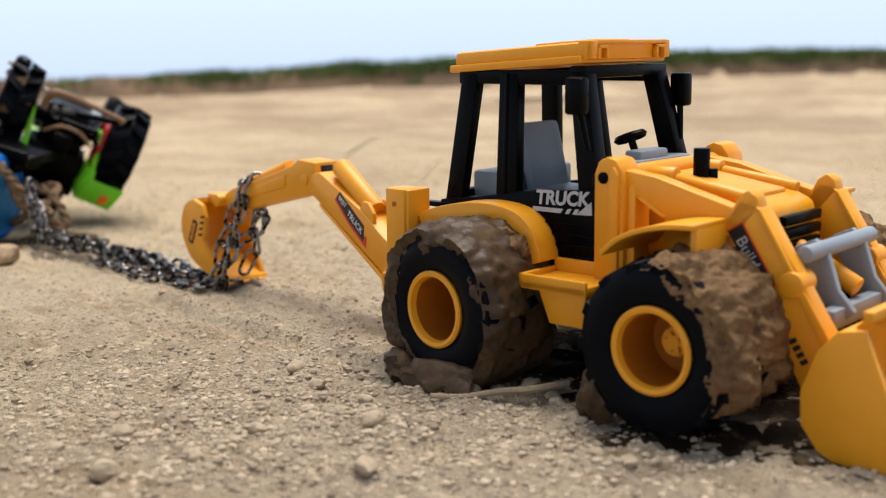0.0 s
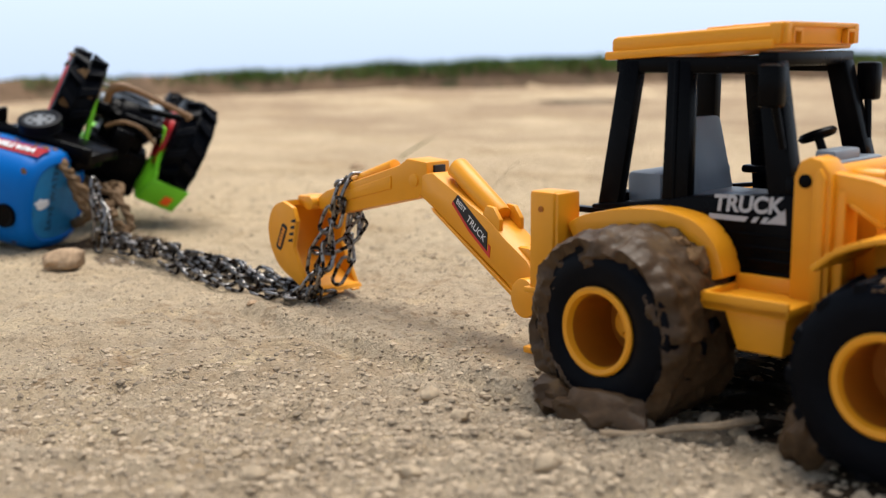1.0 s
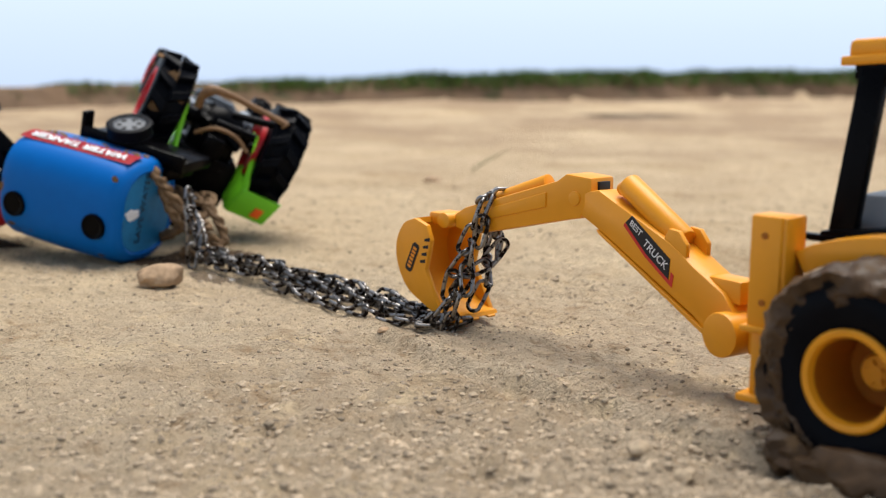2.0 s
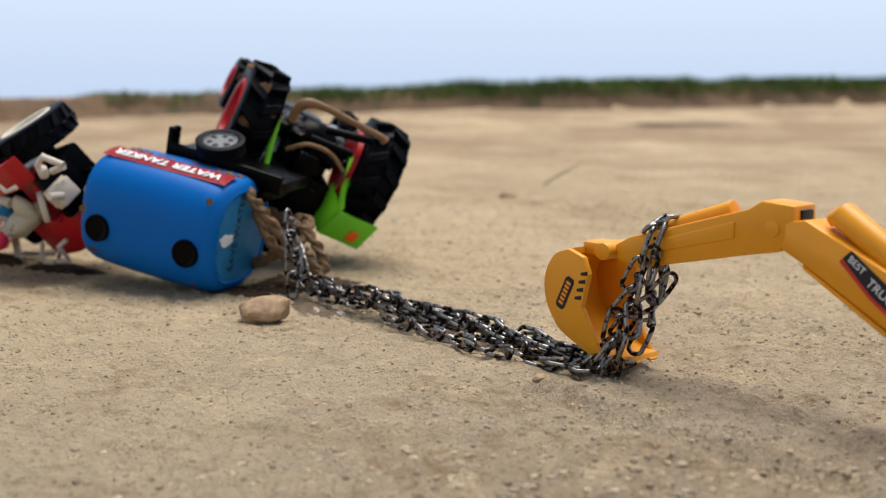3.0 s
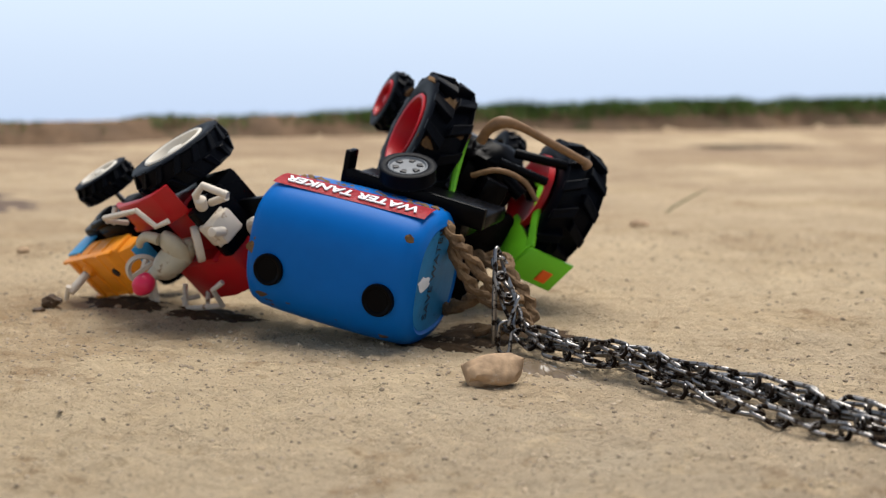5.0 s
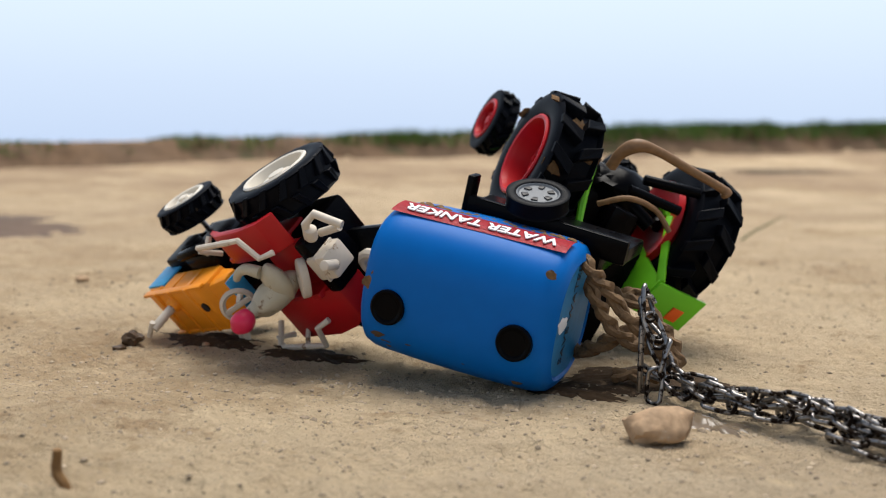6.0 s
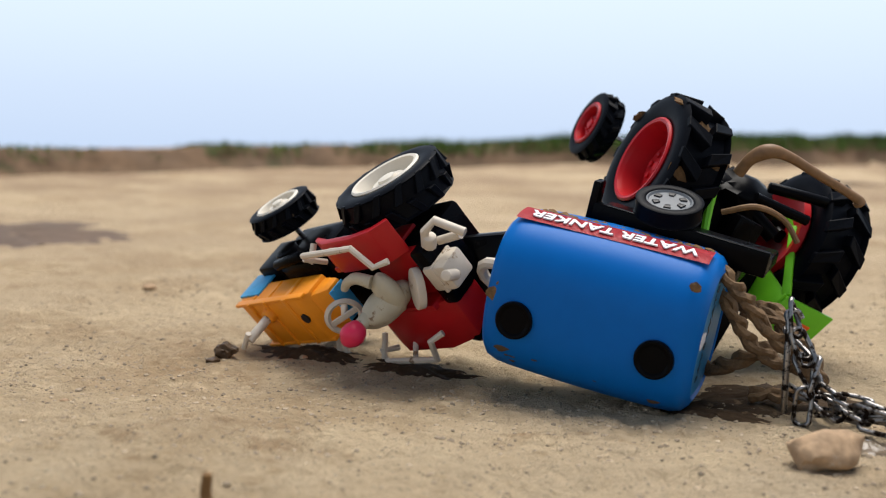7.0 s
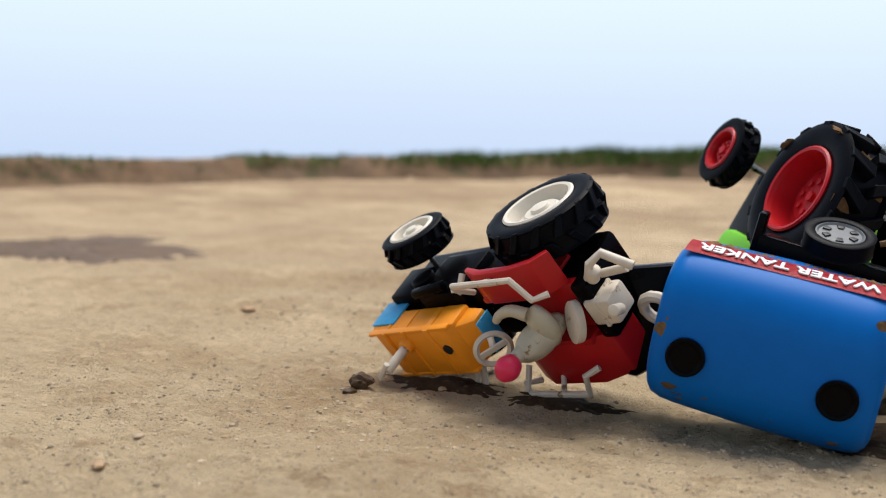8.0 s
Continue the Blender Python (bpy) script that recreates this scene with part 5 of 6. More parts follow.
def green_tractor():
    t = empty("green_tractor", pose(-0.29, 1.22, 0.0), "overturned green and black toy tractor with red rims, caked in mud", "toy tractor", "wrecked toy tractors")
    inv = t.matrix_world.inverted()
    side_dir = Vector((-0.77, -0.46, 0.44)).normalized()
    hub = Vector((-0.325, 1.190, 0.1135))
    mid = hub - side_dir * 0.052
    F = inv @ basis(mid, (-0.47, 0.87, 0.15), side_dir)
    # upside down: z of this frame points to the tractor's underside
    G = F
    wheel_at(t, G, -0.002, 0.046, -0.003, 1, 0.0415, 0.028, 0.0232, M_rimred, 0.013, 13, lug_h=0.0068)
    wheel_at(t, G, 0, -0.05, -0.003, -1, 0.0415, 0.029, 0.0232, M_rimred, 0.013, 13, lug_h=0.0068)
    part("inner_rim", moved(lathe([(0.0, 0.001), (0.018, 0.001), (0.0215, 0.003), (0.0255, 0.004), (0.0262, 0.0)], 40), G @ pose(0, -0.0335, -0.003, -90, 0, 0)), M_rimred, t)
    fx = 0.1
    wheel_at(t, G, fx, 0.052, 0.002, 1, 0.0222, 0.0135, 0.0125, M_rimred, 0.006, 14)
    wheel_at(t, G, fx, -0.04, 0.0, -1, 0.0222, 0.016, 0.0125, M_rimred, 0.006, 14)
    part("front_axle", moved(rod((fx, -0.036, 0.001), (fx, 0.048, 0.002), 0.002, segs=12), G), M_steel, t)
    part("rear_axle", moved(join(rod((0, -0.036, 0), (0, 0.034, 0), 0.0065, segs=20, bev=0.001), rod((0, -0.018, 0), (0, 0.018, 0), 0.0125, segs=24, bev=0.003)), G), M_black, t)
    part("underbody", moved(join(box(-0.012, 0.062, -0.019, 0.019, -0.036, 0.008, 0.004), box(0.055, 0.13, -0.013, 0.013, -0.04, 0.004, 0.004), box(0.06, 0.09, -0.018, 0.018, -0.012, 0.009, 0.003), box(-0.02, 0.02, -0.026, 0.026, -0.058, -0.02, 0.004)), G), M_black, t)
    part("seat_back", moved(join(box(-0.03, 0.002, -0.02, 0.02, -0.082, -0.05, 0.003), lump((0.02, 0.022, 0.016), 44, 0.3, 3)), G @ pose(0, 0, 0)), M_black, t)
    part("draw_bar", moved(join(rod((-0.006, 0.012, 0.006), (-0.02, -0.02, -0.006), 0.0045, segs=14), rod((-0.01, -0.03, -0.004), (0.03, -0.025, 0.006), 0.004, segs=12), box(-0.03, -0.006, -0.008, 0.008, -0.022, -0.004, 0.002)), G), M_black, t)
    part("side_tank", moved(join(rod((0.02, -0.024, 0.004), (0.06, -0.024, 0.006), 0.006, segs=18, bev=0.002), box(0.03, 0.05, 0.017, 0.026, -0.02, 0.004, 0.002)), G), M_grey, t)
    # green fenders with their light, hanging below the rear axle
    A, B, C, D, T = (-0.2544, 1.1946, 0.0435), (-0.2305, 1.2095, 0.0305), (-0.2455, 1.206, 0.0150), (-0.2700, 1.192, 0.0280), (-0.2545, 1.2185, 0.0785)
    fr = part("rear_fender", moved(join(plate((A, B, C, D), 0.0032), plate((T, (-0.2505, 1.2155, 0.0785), (-0.2525, 1.1955, 0.0435), (-0.257, 1.1955, 0.0435)), 0.003), plate((A, D, (-0.278, 1.206, 0.0345), (-0.282, 1.22, 0.05), (-0.268, 1.222, 0.06)), 0.003), tube(smooth_path([T, (-0.2555, 1.2195, 0.082), (-0.258, 1.221, 0.0835)], 4), 0.0022, 8)), inv), M_green, t, "bright green fender")
    mix = Vector(A) * 0.08 + Vector(B) * 0.27 + Vector(C) * 0.4 + Vector(D) * 0.25
    ax = (Vector(B) - Vector(A)).normalized()
    ay = (Vector(D) - Vector(A)).normalized()
    nn = ax.cross(ay)
    nn = nn if nn.y < 0 else -nn
    part("rear_lamp", moved(plate([mix + nn * 0.0018 + ax * sx * 0.0036 + ay * sy * 0.0042 for sx, sy in ((-1, -1), (1, -1), (1, 1), (-1, 1))], 0.0012, 0.0003), inv), M_lamp, fr, "orange lamp")
    fl = part("rear_fender", moved(join(tube(smooth_path([(-0.2905, 1.172, 0.1105), (-0.293, 1.171, 0.1), (-0.2955, 1.167, 0.085), (-0.297, 1.160, 0.0665)], 6), 0.0022, 8, radius=lambda k: 0.0032 - 0.0014 * k), box(-0.303, -0.2915, 1.155, 1.16, 0.060, 0.0665, 0.0008), box(-0.2985, -0.293, 1.153, 1.166, 0.064, 0.0685, 0.0008)), inv), M_green, t, "bright green fender")
    part("bonnet", moved(join(box(0.02, 0.12, -0.021, 0.021, -0.06, -0.036, 0.006), box(0.0, 0.03, 0.02, 0.03, -0.07, -0.03, 0.002)), G), M_green, t)
    # muddy brown linkage across the top
    part("lift_linkage", moved(tube(smooth_path([(-0.281, 1.1735, 0.108), (-0.275, 1.170, 0.1155), (-0.266, 1.168, 0.1195), (-0.256, 1.173, 0.1165), (-0.243, 1.182, 0.1085), (-0.2234, 1.1937, 0.0965), (-0.2205, 1.196, 0.0925)], 6), 0.0038, 12, radius=lambda k: 0.0031 + 0.0012 * math.exp(-((k - 0.3) / 0.12) ** 2) + 0.0012 * math.exp(-((k - 0.95) / 0.08) ** 2) - 0.001 * k), inv), M_mudbar, t, "mud-coated bent linkage")
    part("lift_arm", moved(join(rod((-0.272, 1.186, 0.095), (-0.246, 1.199, 0.083), 0.0028, segs=12), rod((-0.266, 1.2, 0.1), (-0.236, 1.212, 0.092), 0.003, segs=12, bev=0.0008)), inv), M_black, t)
    part("hose", moved(tube(smooth_path([(-0.289, 1.183, 0.087), (-0.272, 1.182, 0.0905), (-0.258, 1.188, 0.084), (-0.2505, 1.192, 0.072)], 6), 0.0016, 8), inv), M_mudbar, t)
    # dried mud on the tread
    for i in range(9):
        a = radians(10 + i * 24)
        y = 0.047 + 0.012 * math.sin(i * 1.9)
        part("mud_cake", moved(moved(lump((0.0044, 0.0055, 0.0010), 70 + i, 0.8, 2), pose(0, 0, 0, 0, 90 - math.degrees(a), 0)), G @ Matrix.Translation((0.0362 * math.cos(a), y, 0.0362 * math.sin(a) - 0.003))), M_drymud, t, "dried mud")
    return t


M_mudbar = material("mud_coated_plastic", (0.2, 0.11, 0.05), 0.5, vary=0.3, scale=300, bump=0.15, dirt=(0.05, 0.03, 0.02), dirt_amount=0.2, dirt_scale=70)
green_tractor()


def trailer_frame():
    """The tanker's black frame with its spare wheel, along the upper side of the tank."""
    t = tanker_ob
    inv = t.matrix_world.inverted()
    a, b = Vector((-0.347, 1.129, 0.0945)), Vector((-0.262, 1.119, 0.0735))
    d = (b - a).normalized()
    m = inv @ basis(a, d, (0, 1, 0.1))
    L = (b - a).length
    tray = join(box(0, L, -0.004, 0.03, -0.012, -0.004, 0.0015), box(0, L, -0.006, -0.002, -0.012, 0.0005, 0.001), box(-0.0015, 0.0025, -0.006, 0.004, -0.012, 0.0105, 0.001), box(L - 0.034, L - 0.012, -0.004, 0.03, -0.022, -0.006, 0.003))
    fr = part("frame", moved(tray, m), M_black, t, "black plastic frame")
    c = Vector((-0.311, 1.1255, 0.0925))
    n = Vector((0.08, -0.36, 0.93)).normalized()
    wm = inv @ basis(c, Vector((1, 0, -0.15)), n.cross(Vector((1, 0, -0.15))))
    sp = part("spare_wheel", moved(tread_tyre(0.0172, 0.009, 0.0112, 26, 0.0012, 0.25), wm), M_tyre, t)
    bm = lathe([(0.0115, -0.002), (0.0115, 0.0038), (0.0105, 0.0042), (0.0098, 0.0032), (0.0, 0.0036)], 36)
    part("rim", moved(bm, wm), M_wheelgrey, sp, "grey six-spoke rim")
    for i in range(6):
        a0 = i * math.pi / 3
        part("rim_slot", moved(prism([(-0.0011, 0.0052), (0.0011, 0.0052), (0.0018, 0.0084), (-0.0018, 0.0084)], 0.0033, 0.00405, 0.0001), wm @ pose(0, 0, 0, 0, 0, i * 60) @ pose(0, 0, 0, 90, 0, 0)), M_dark, sp)
    part("hitch", moved(join(prism([(-0.419, 0.074), (-0.384, 0.0785), (-0.384, 0.034), (-0.401, 0.0215), (-0.417, 0.026), (-0.414, 0.05)], 1.117, 1.132, 0.003), prism([(-0.43, 0.06), (-0.41, 0.07), (-0.41, 0.045), (-0.428, 0.046)], 1.119, 1.128, 0.002)), inv), M_black, t, "black plastic drawbar")
    return t


M_wheelgrey = material("rim_grey_plastic", (0.13, 0.14, 0.15), 0.45, vary=0.08, scale=160, bump=0.01, dirt=DRY, dirt_amount=0.08)
trailer_frame()


# ---- the red and orange tractor with its rider, on its side ----
F2 = Vector((-0.84, 0.506, -0.2)).normalized()
S2 = Vector((-0.457, -0.463, 0.76)).normalized()


def red_tractor():
    t = empty("red_tractor", pose(-0.47, 1.12, 0.0), "red and orange toy tractor with cream rims lying on its side", "toy tractor", "wrecked toy tractors")
    inv = t.matrix_world.inverted()
    # x forward, -y the side of the raised wheels, z the tractor's top, which faces the viewer
    K = inv @ basis((-0.435, 1.1335, 0.076), F2, -S2)
    wheel_at(t, K, 0, -0.0275, 0.001, -1, 0.0312, 0.0195, 0.0182, M_rimwhite, 0.006, 15, "disc", lean=8)
    wheel_at(t, K, 0.099, -0.029, 0, -1, 0.0203, 0.0145, 0.0122, M_rimwhite, 0.004, 14, "disc", lean=8)
    wheel_at(t, K, 0, 0.042, 0.001, 1, 0.0312, 0.0235, 0.0175, M_rimwhite, 0.0085, 15, "disc")
    wheel_at(t, K, 0.099, 0.04, 0, 1, 0.0203, 0.0165, 0.0112, M_rimwhite, 0.005, 14, "disc")
    part("front_axle", moved(rod((0.099, -0.026, 0), (0.099, 0.036, 0), 0.0016, segs=12), K), M_steel, t)
    part("rear_axle", moved(rod((0, -0.02, 0), (0, 0.036, 0), 0.004, segs=14), K), M_black, t)
    part("engine", moved(join(box(0.028, 0.112, -0.010, 0.02, -0.012, 0.03, 0.003), box(0.05, 0.085, -0.0165, 0.02, 0.0, 0.034, 0.003), rod((0.086, -0.02, 0.022), (0.086, -0.006, 0.022), 0.007, segs=18, bev=0.001), box(0.09, 0.112, -0.015, 0.0, 0.006, 0.03, 0.002), rod((0.06, -0.02, 0.032), (0.084, -0.018, 0.034), 0.003, segs=10, bev=0.001)), K), M_black, t)
    hood = join(prism([(0.05, 0.034), (0.05, 0.049), (0.056, 0.054), (0.112, 0.0525), (0.119, 0.047), (0.119, 0.02), (0.108, 0.02), (0.106, 0.034)], -0.0085, 0.023, 0.002), box(0.114, 0.12, -0.0085, 0.023, 0.01, 0.046, 0.002), prism([(0.038, 0.036), (0.038, 0.046), (0.052, 0.05), (0.052, 0.034)], -0.006, 0.017, 0.002))
    h = part("bonnet", moved(hood, K), M_orange, t, "scuffed orange bonnet")
    for x0, x1 in ((0.066, 0.07), (0.086, 0.088), (0.1015, 0.1035)):
        part("bonnet_rib", moved(box(x0, x1, -0.0092, 0.0237, 0.036, 0.0543, 0.0006), K), M_orange, h)
    part("front_sticker", moved(join(box(0.1195, 0.1206, -0.007, 0.0215, 0.012, 0.042, 0.0003), box(0.1, 0.1185, -0.0096, -0.0082, 0.028, 0.046, 0.0002)), K), M_sticker, h, "torn pale blue sticker")
    part("dash_sticker", moved(prism([(0.0368, 0.036), (0.0368, 0.047), (0.0378, 0.047), (0.0378, 0.036)], -0.004, 0.016, 0.0002), K), M_sticker, h)
    for y in (-0.0085, 0.0225):
        part("bonnet_trim", moved(box(0.052, 0.116, y - 0.0008, y + 0.0012, 0.0495, 0.0535, 0.0006), K), M_orange, h)
    part("bonnet_hole", moved(rod((0.0605, 0.005, 0.053), (0.0605, 0.005, 0.0548), 0.003, segs=16), K), M_dark, h)
    part("exhaust", moved(join(rod((0.0895, 0.0, 0.052), (0.0895, 0.0, 0.057), 0.005, 0.004, segs=16, bev=0.0008)), K), M_orange, h)
    part("exhaust_tip", moved(join(rod((0.0895, 0.0, 0.056), (0.092, 0.001, 0.0725), 0.0026, segs=14, bev=0.0004), rod((0.09, -0.003, 0.071), (0.0985, 0.004, 0.0745), 0.0015, segs=10)), K), M_white, t)
    # fenders and body
    part("rear_fender", moved(join(prism([(-0.022, 0.031), (-0.014, 0.0385), (0.0, 0.0415), (0.022, 0.0415), (0.032, 0.037), (0.032, 0.034), (0.02, 0.0375), (0.0, 0.0375), (-0.012, 0.0345), (-0.019, 0.029)], -0.031, -0.011, 0.0007), box(-0.012, 0.03, -0.014, -0.0105, 0.012, 0.04, 0.001)), K), M_red, t, "red plastic fender")
    part("rear_fender", moved(join(prism([(-0.034, 0.02), (-0.027, 0.033), (-0.012, 0.0405), (0.022, 0.0405), (0.034, 0.034), (0.034, 0.031), (0.02, 0.0365), (-0.01, 0.0365), (-0.024, 0.029), (-0.031, 0.018)], 0.02, 0.047, 0.0007), box(-0.02, 0.03, 0.018, 0.022, 0.012, 0.04, 0.001)), K), M_red, t, "red plastic fender")
    part("cockpit", moved(join(box(-0.028, 0.034, -0.012, 0.022, -0.006, 0.026, 0.003), box(-0.034, -0.024, -0.012, 0.022, 0.01, 0.036, 0.002)), K), M_black, t)
    part("seat_pad", moved(box(-0.024, 0.012, -0.01, 0.018, 0.025, 0.031, 0.002), K), M_red, t)
    # cream rails over the fenders
    for s, y, z in ((-1, -0.0295, 0.0465), (1, 0.0465, 0.0475)):
        pts = [(0.034, y - s * 0.0, 0.037), (0.036, y - s * 0.006, z - 0.002), (0.0345, y, z), (0.006, y, z + 0.001), (-0.006, y, z + 0.001), (-0.012, y - s * 0.013, z + 0.0015), (-0.019, y - s * 0.014, z - 0.003)]
        rail = tube(pts, 0.0017, 8)
        rail = join(rail, rod((0.034, y - s * 0.012, 0.038), (0.036, y - s * 0.002, z), 0.0016, segs=8), rod((0.012, y, z), (0.014, y - s * 0.006, 0.038), 0.0015, segs=8))
        part("fender_rail", moved(rail, K), M_white, t, "cream plastic rail")
    for x in (0.062, 0.068):
        part("side_step", moved(join(rod((x, 0.022, 0.036), (x + 0.002, 0.043, 0.05), 0.0017, segs=8), rod((x + 0.002, 0.043, 0.05), (x - 0.008, 0.0445, 0.052), 0.0015, segs=8)), K), M_white, t)
    part("steering_wheel", moved(join(lathe([(0.0086, -0.0016), (0.0104, 0), (0.0086, 0.0016), (0.007, 0), (0.0086, -0.0016)], 28), box(-0.008, 0.008, -0.0015, 0.0015, -0.001, 0.001, 0.0004), rod((0, 0, -0.014), (0, 0, 0), 0.0018)), K @ pose(0.0275, 0.0065, 0.0545, 0, -44, 0)), M_white, t, "cream steering wheel")
    # rear hitch block and link arms
    part("hitch_block", moved(join(box(-0.043, -0.027, -0.003, 0.012, 0.022, 0.038, 0.002), box(-0.036, -0.034, -0.0035, 0.0125, 0.0215, 0.0385, 0.0005)), K), M_white, t, "dirty cream plastic hitch")
    part("hitch_plate", moved(prism([(0.011 * math.cos(a * 0.2618), 0.0085 * math.sin(a * 0.2618)) for a in range(24)], -0.0022, 0.0022, 0.0008), K @ basis((-0.0185, 0.0065, 0.0395), (0.3, 0.8, 0.3), (0.7, -0.2, -0.55)) @ pose(0, 0, 0, 90, 0, 0)), M_white, t, "dirty cream plastic disc")
    part("hitch_pin", moved(rod((-0.046, 0.004, 0.036), (-0.051, -0.003, 0.045), 0.0028, segs=12, bev=0.0008), K), M_white, t)
    part("link_arm", moved(join(tube([(-0.034, -0.012, 0.031), (-0.04, -0.02, 0.031), (-0.046, -0.0225, 0.027), (-0.058, -0.012, 0.026)], 0.0022, 10), rod((-0.036, -0.011, 0.031), (-0.041, -0.017, 0.031), 0.0034, segs=12, bev=0.001), rod((-0.038, -0.01, 0.026), (-0.052, -0.01, 0.024), 0.0022, segs=10)), K), M_white, t)
    part("tow_ring", moved(tube([(0.008 * math.cos(i * 0.5236) - 0.05, 0.02 + 0.008 * math.sin(i * 0.5236), 0.02) for i in range(12)], 0.0028, 8, closed=True), K), M_white, t)
    part("mud_clod", moved(lump((0.006, 0.005, 0.0045), 51, 0.5, 3), inv @ Matrix.Translation((-0.549, 1.13, 0.005))), M_mud, t)
    return t, K


red_ob, KF = red_tractor()


def rider():
    """The toy rider: one plain moulded shape, slumped over the wheel."""
    W = red_ob.matrix_world @ KF
    bm = join(moved(lump((0.0088, 0.0085, 0.0155), 3, 0.1, 4), pose(0.001, 0.008, 0.047, 0, 24, 0)), moved(lump((0.0075, 0.0125, 0.0062), 4, 0.1, 3), pose(-0.0035, 0.003, 0.0445)))
    for p in ([(-0.001, -0.007, 0.047), (0.006, -0.0115, 0.048), (0.0135, -0.0105, 0.049), (0.018, -0.0075, 0.05)], [(0.003, 0.013, 0.049), (0.011, 0.0155, 0.052), (0.02, 0.0135, 0.054)]):
        bm = join(bm, tube(smooth_path(p, 5), 0.003, 10, radius=lambda k: 0.0036 - 0.0016 * k))
    bm = join(bm, rod((0.004, 0.0055, 0.055), (0.006, 0.006, 0.064), 0.0036, segs=12, bev=0.001))
    ob = part("figurine", moved(bm, W), M_figure)
    cap = part("ball_cap", moved(join(moved(lump((0.0066, 0.0062, 0.0072), 6, 0.08, 3), pose(0.0065, 0.006, 0.0695))), W), M_pink)
    tagged(ob, "plain cream plastic toy figure slumped over the steering wheel", "toy figure")
    tagged(cap, "shiny pink-red plastic ball on the toy figure", "toy part")


rider()


# ---- ropes, puddle, blades and mud ----
def rope(pts, r, seed):
    path = smooth_path(pts, 26)
    out = None
    for k in (0, 1):
        q = []
        for i, p in enumerate(path):
            a = i * 0.19 + k * math.pi + 0.6 * math.sin(i * 0.11 + seed)
            q.append(p + Vector((math.cos(a) * r * 0.55, math.sin(a) * r * 0.4, math.sin(a) * r * 0.5)))
        b = tube(q, r * 0.76, 8)
        out = b if out is None else join(out, b)
    for v in out.verts:
        v.co += v.normal * 0 + Vector((noise.noise(v.co * 300), noise.noise(v.co * 310 + Vector((3, 0, 0))), noise.noise(v.co * 290))) * r * 0.25
    return tagged(part("rope", out, M_rope), "thick twisted rope soaked in brown mud", "rope", "muddy ropes behind the tanker")


rope([(-0.289, 1.114, 0.07), (-0.281, 1.106, 0.062), (-0.272, 1.106, 0.052), (-0.262, 1.108, 0.038), (-0.252, 1.108, 0.03), (-0.243, 1.112, 0.026)], 0.0031, 1)
rope([(-0.29, 1.125, 0.06), (-0.279, 1.115, 0.046), (-0.27, 1.112, 0.032), (-0.259, 1.112, 0.024), (-0.248, 1.112, 0.022), (-0.238, 1.116, 0.012)], 0.003, 2)
rope([(-0.3, 1.14, 0.014), (-0.284, 1.126, 0.017), (-0.268, 1.122, 0.025), (-0.258, 1.126, 0.03), (-0.256, 1.138, 0.038), (-0.262, 1.15, 0.042), (-0.276, 1.15, 0.04)], 0.0035, 3)
rope([(-0.288, 1.14, 0.05), (-0.27, 1.135, 0.044), (-0.255, 1.132, 0.038), (-0.242, 1.128, 0.024), (-0.238, 1.122, 0.012), (-0.25, 1.118, 0.007), (-0.27, 1.12, 0.006)], 0.003, 4)


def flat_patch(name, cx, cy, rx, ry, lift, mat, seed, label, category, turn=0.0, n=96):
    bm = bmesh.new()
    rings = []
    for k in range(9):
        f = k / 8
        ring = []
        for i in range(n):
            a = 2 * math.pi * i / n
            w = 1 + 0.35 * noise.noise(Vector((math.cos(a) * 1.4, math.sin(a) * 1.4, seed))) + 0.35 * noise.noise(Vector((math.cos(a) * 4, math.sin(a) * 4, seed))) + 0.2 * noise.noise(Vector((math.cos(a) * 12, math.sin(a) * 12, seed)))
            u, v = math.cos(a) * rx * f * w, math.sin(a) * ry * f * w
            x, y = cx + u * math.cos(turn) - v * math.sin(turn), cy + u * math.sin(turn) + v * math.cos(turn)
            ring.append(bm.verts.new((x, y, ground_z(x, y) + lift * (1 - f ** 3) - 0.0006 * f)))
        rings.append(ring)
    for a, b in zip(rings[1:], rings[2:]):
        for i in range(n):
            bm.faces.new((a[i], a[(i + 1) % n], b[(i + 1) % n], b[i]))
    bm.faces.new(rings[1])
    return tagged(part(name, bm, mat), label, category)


flat_patch("dark_soil", -0.287, 1.1, 0.026, 0.011, 0.0018, M_darksoil, 4, "dark damp soil beneath the end of the tanker", "damp soil", -0.2)
flat_patch("dark_soil", -0.438, 1.133, 0.038, 0.012, 0.0018, M_darksoil, 5, "dark soil under the red tractor's rail", "damp soil", 0.1)
flat_patch("dark_soil", -0.505, 1.148, 0.045, 0.014, 0.0018, M_darksoil, 6, "dark soil under the orange bonnet", "damp soil", -0.3)
flat_patch("dark_soil", -0.26, 1.135, 0.05, 0.03, 0.0018, M_darksoil, 8, "dark soil beneath the ropes", "damp soil", 0.3)
# wet ground below the digger, with its cast shadow painted into the patch
flat_patch("dark_soil", 0.305, 0.79, 0.165, 0.085, 0.0022, M_shadedwet, 14, "wet soil under the digger, painted darker for the shadow between its wheels", "damp soil", -0.51)
flat_patch("puddle", -0.222, 1.068, 0.026, 0.012, 0.0022, M_water, 7, "small muddy puddle under the chain", "puddle", -0.6)
flat_patch("mud_patch", -1.12, 1.68, 0.15, 0.12, 0.004, M_wetpatch, 9, "dark patch of wet mud on the pale soil", "mud", -0.3)
flat_patch("mud_patch", -0.17, 3.58, 0.16, 0.08, 0.004, M_darksoil, 10, "dark damp patch of soil near the bank", "mud", 0.2)


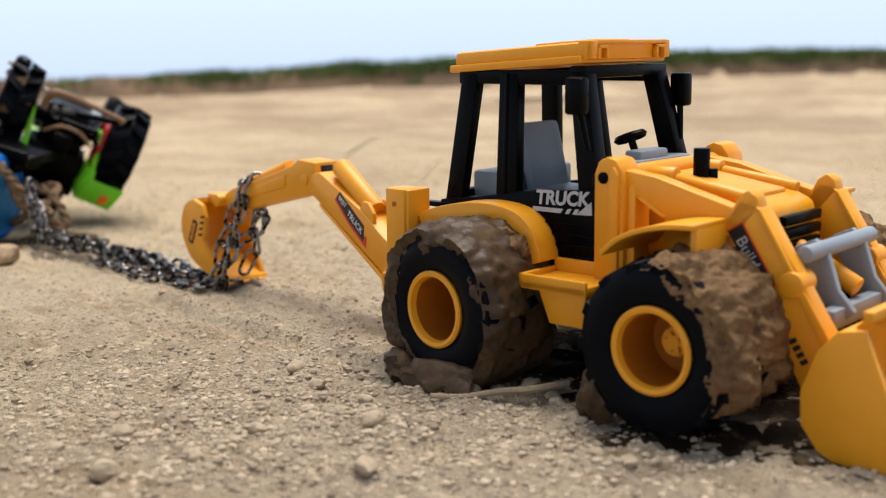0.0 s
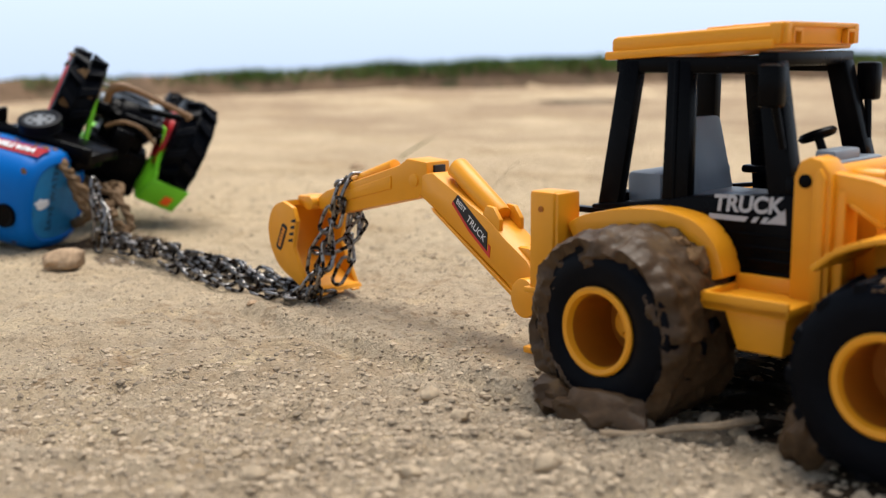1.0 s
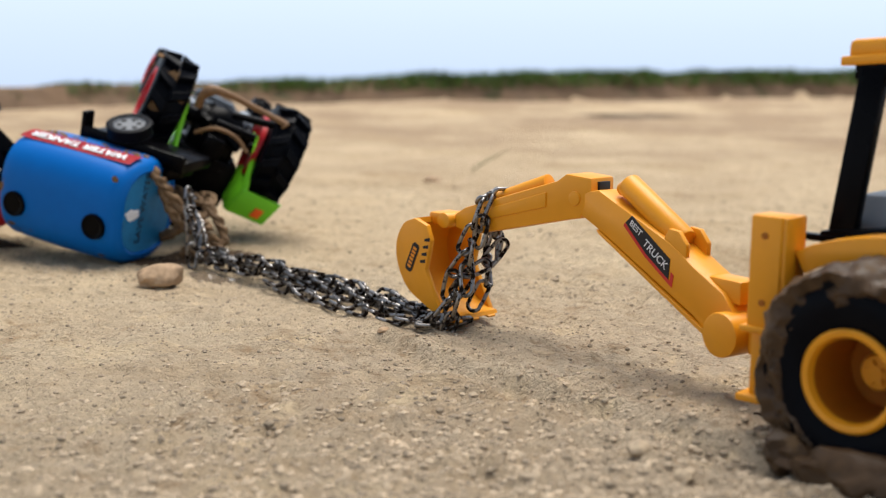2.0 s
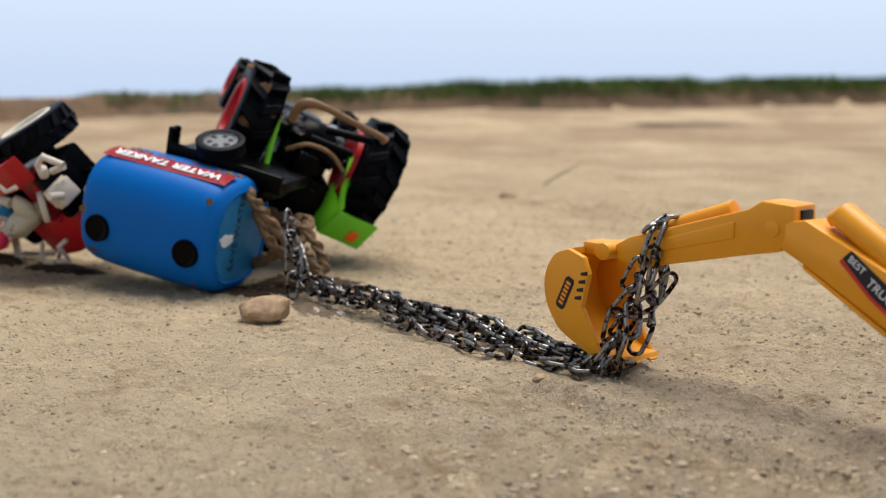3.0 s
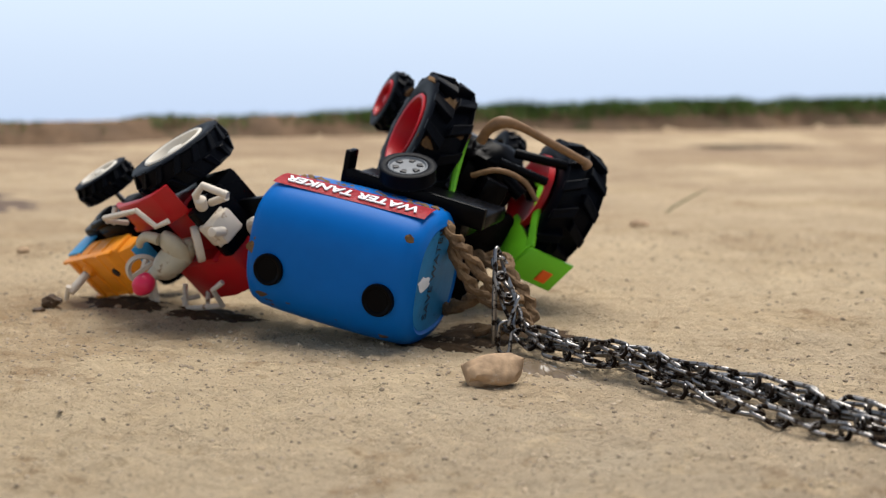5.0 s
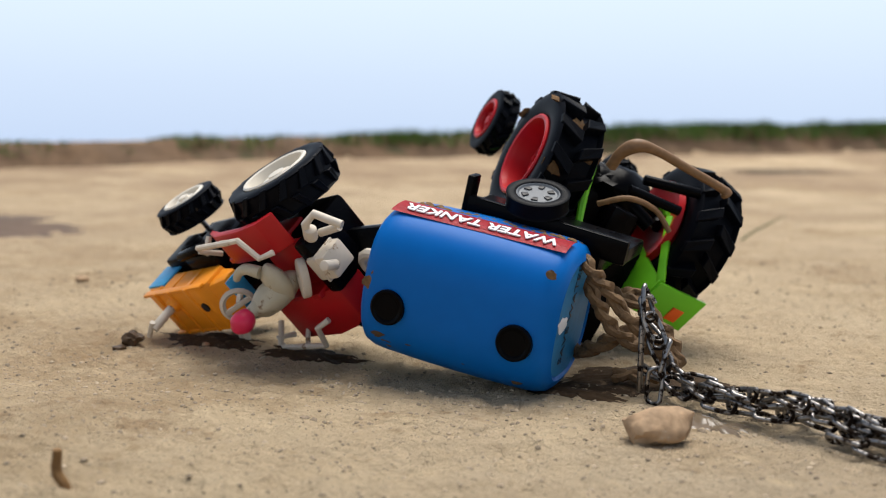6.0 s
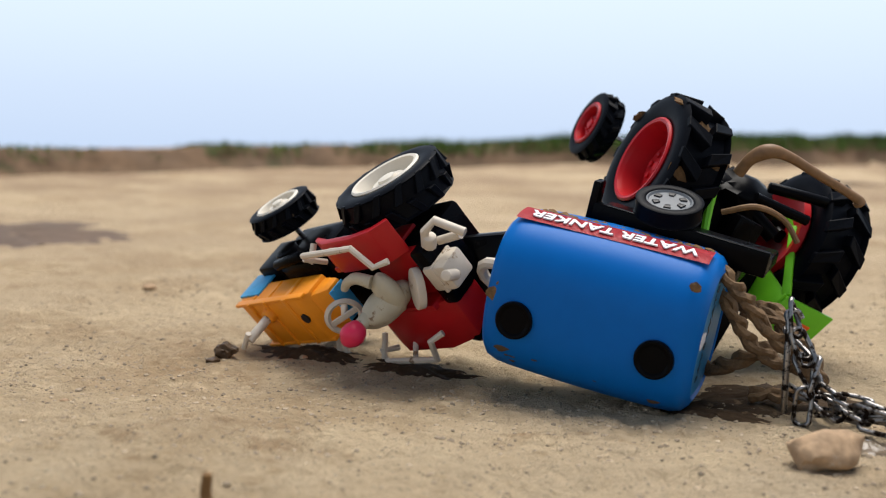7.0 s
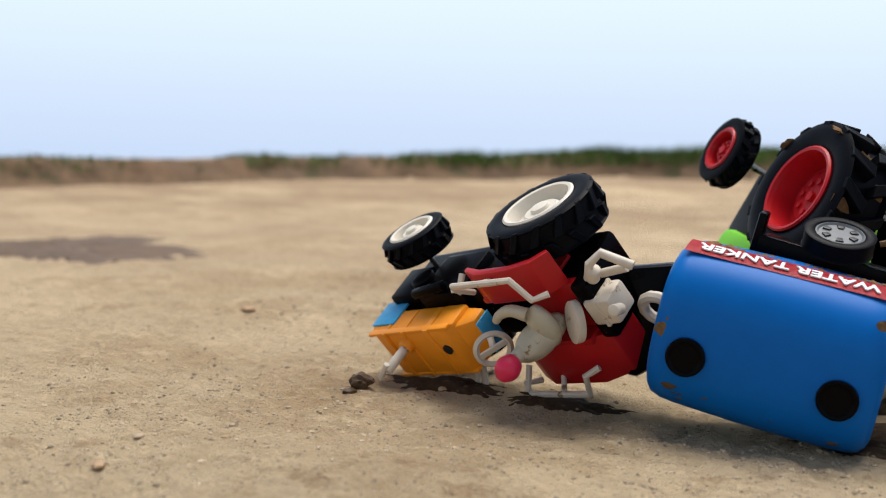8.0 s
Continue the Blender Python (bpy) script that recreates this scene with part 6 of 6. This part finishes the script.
def leaf(name, pts, width, label):
    path = smooth_path(pts, 8)
    bm = bmesh.new()
    rows = []
    for i, p in enumerate(path):
        k = i / (len(path) - 1)
        w = width * (1 - k ** 3) * (0.75 + 0.25 * math.sin(k * 3))
        d = (path[min(i + 1, len(path) - 1)] - path[max(i - 1, 0)]).normalized()
        s = d.cross(Vector((0.2, 1, 0.1))).normalized()
        rows.append([bm.verts.new(p + s * w), bm.verts.new(p + Vector((0, 1, 0)) * w * 0.3), bm.verts.new(p - s * w)])
    for a, b in zip(rows, rows[1:]):
        for i in (0, 1):
            bm.faces.new((a[i], a[i + 1], b[i + 1], b[i]))
    bmesh.ops.solidify(bm, geom=bm.faces[:], thickness=0.0003)
    return tagged(part(name, bm, M_blade), label, "grass")


leaf("grass_blade", [(-0.094, 0.562, 0.0), (-0.0925, 0.574, 0.05), (-0.0945, 0.578, 0.085), (-0.0947, 0.5835, 0.1), (-0.0936, 0.587, 0.1125), (-0.0915, 0.5885, 0.1145)], 0.0016, "tall green blade of grass bending over bare soil")
leaf("grass_blade", [(-0.232, 1.861, 0.0), (-0.22, 1.863, 0.009), (-0.2, 1.868, 0.021), (-0.181, 1.87, 0.031)], 0.001, "thin green blade leaning over the open soil")
straw = part("straw", tube(smooth_path([(-0.031, 1.429, -0.001), (-0.018, 1.43, 0.013), (-0.005, 1.43, 0.028), (0.009, 1.43, 0.042)], 5), 0.0004, 6, radius=lambda k: 0.0007 - 0.0004 * k), M_straw)
tagged(straw, "fine dry pale straw standing in the soil", "straw")
TWX, TWY = -0.4245, 0.885
tw2 = part("twig", tube(smooth_path([(TWX, TWY, 0.0), (TWX - 0.0015, TWY, 0.006), (TWX - 0.0055, TWY + 0.001, 0.0105), (TWX - 0.005, TWY + 0.001, 0.0185)], 5), 0.0012, 8, radius=lambda k: 0.0013 + 0.0006 * math.sin(2.6 * k)), M_stub)
tagged(tw2, "short broken brown stub sticking out of the soil", "twig")
for i, (x, y, s, m) in enumerate(((-0.245, 1.714, 0.011, M_rock), (-0.588, 0.976, 0.0028, M_stone), (-0.577, 0.93, 0.0035, M_rock), (-0.56, 0.999, 0.0022, M_rock), (-0.06, 0.935, 0.0035, M_rock), (-0.505, 1.137, 0.003, M_rock), (-0.72, 1.34, 0.006, M_rock), (-0.552, 1.122, 0.0045, M_mud), (-0.05, 1.3, 0.004, M_stone), (0.0, 1.12, 0.003, M_stone))):
    p = part("pebble", moved(stone_facets((s, s * 0.8, s * 0.45), 140 + i), pose(0, 0, s * 0.2, 0, 0, i * 61)), m)
    p.location = (x, y, ground_z(x, y))
    tagged(p, "small brown stone lying on the bare soil", "stone", "stones on the open soil")
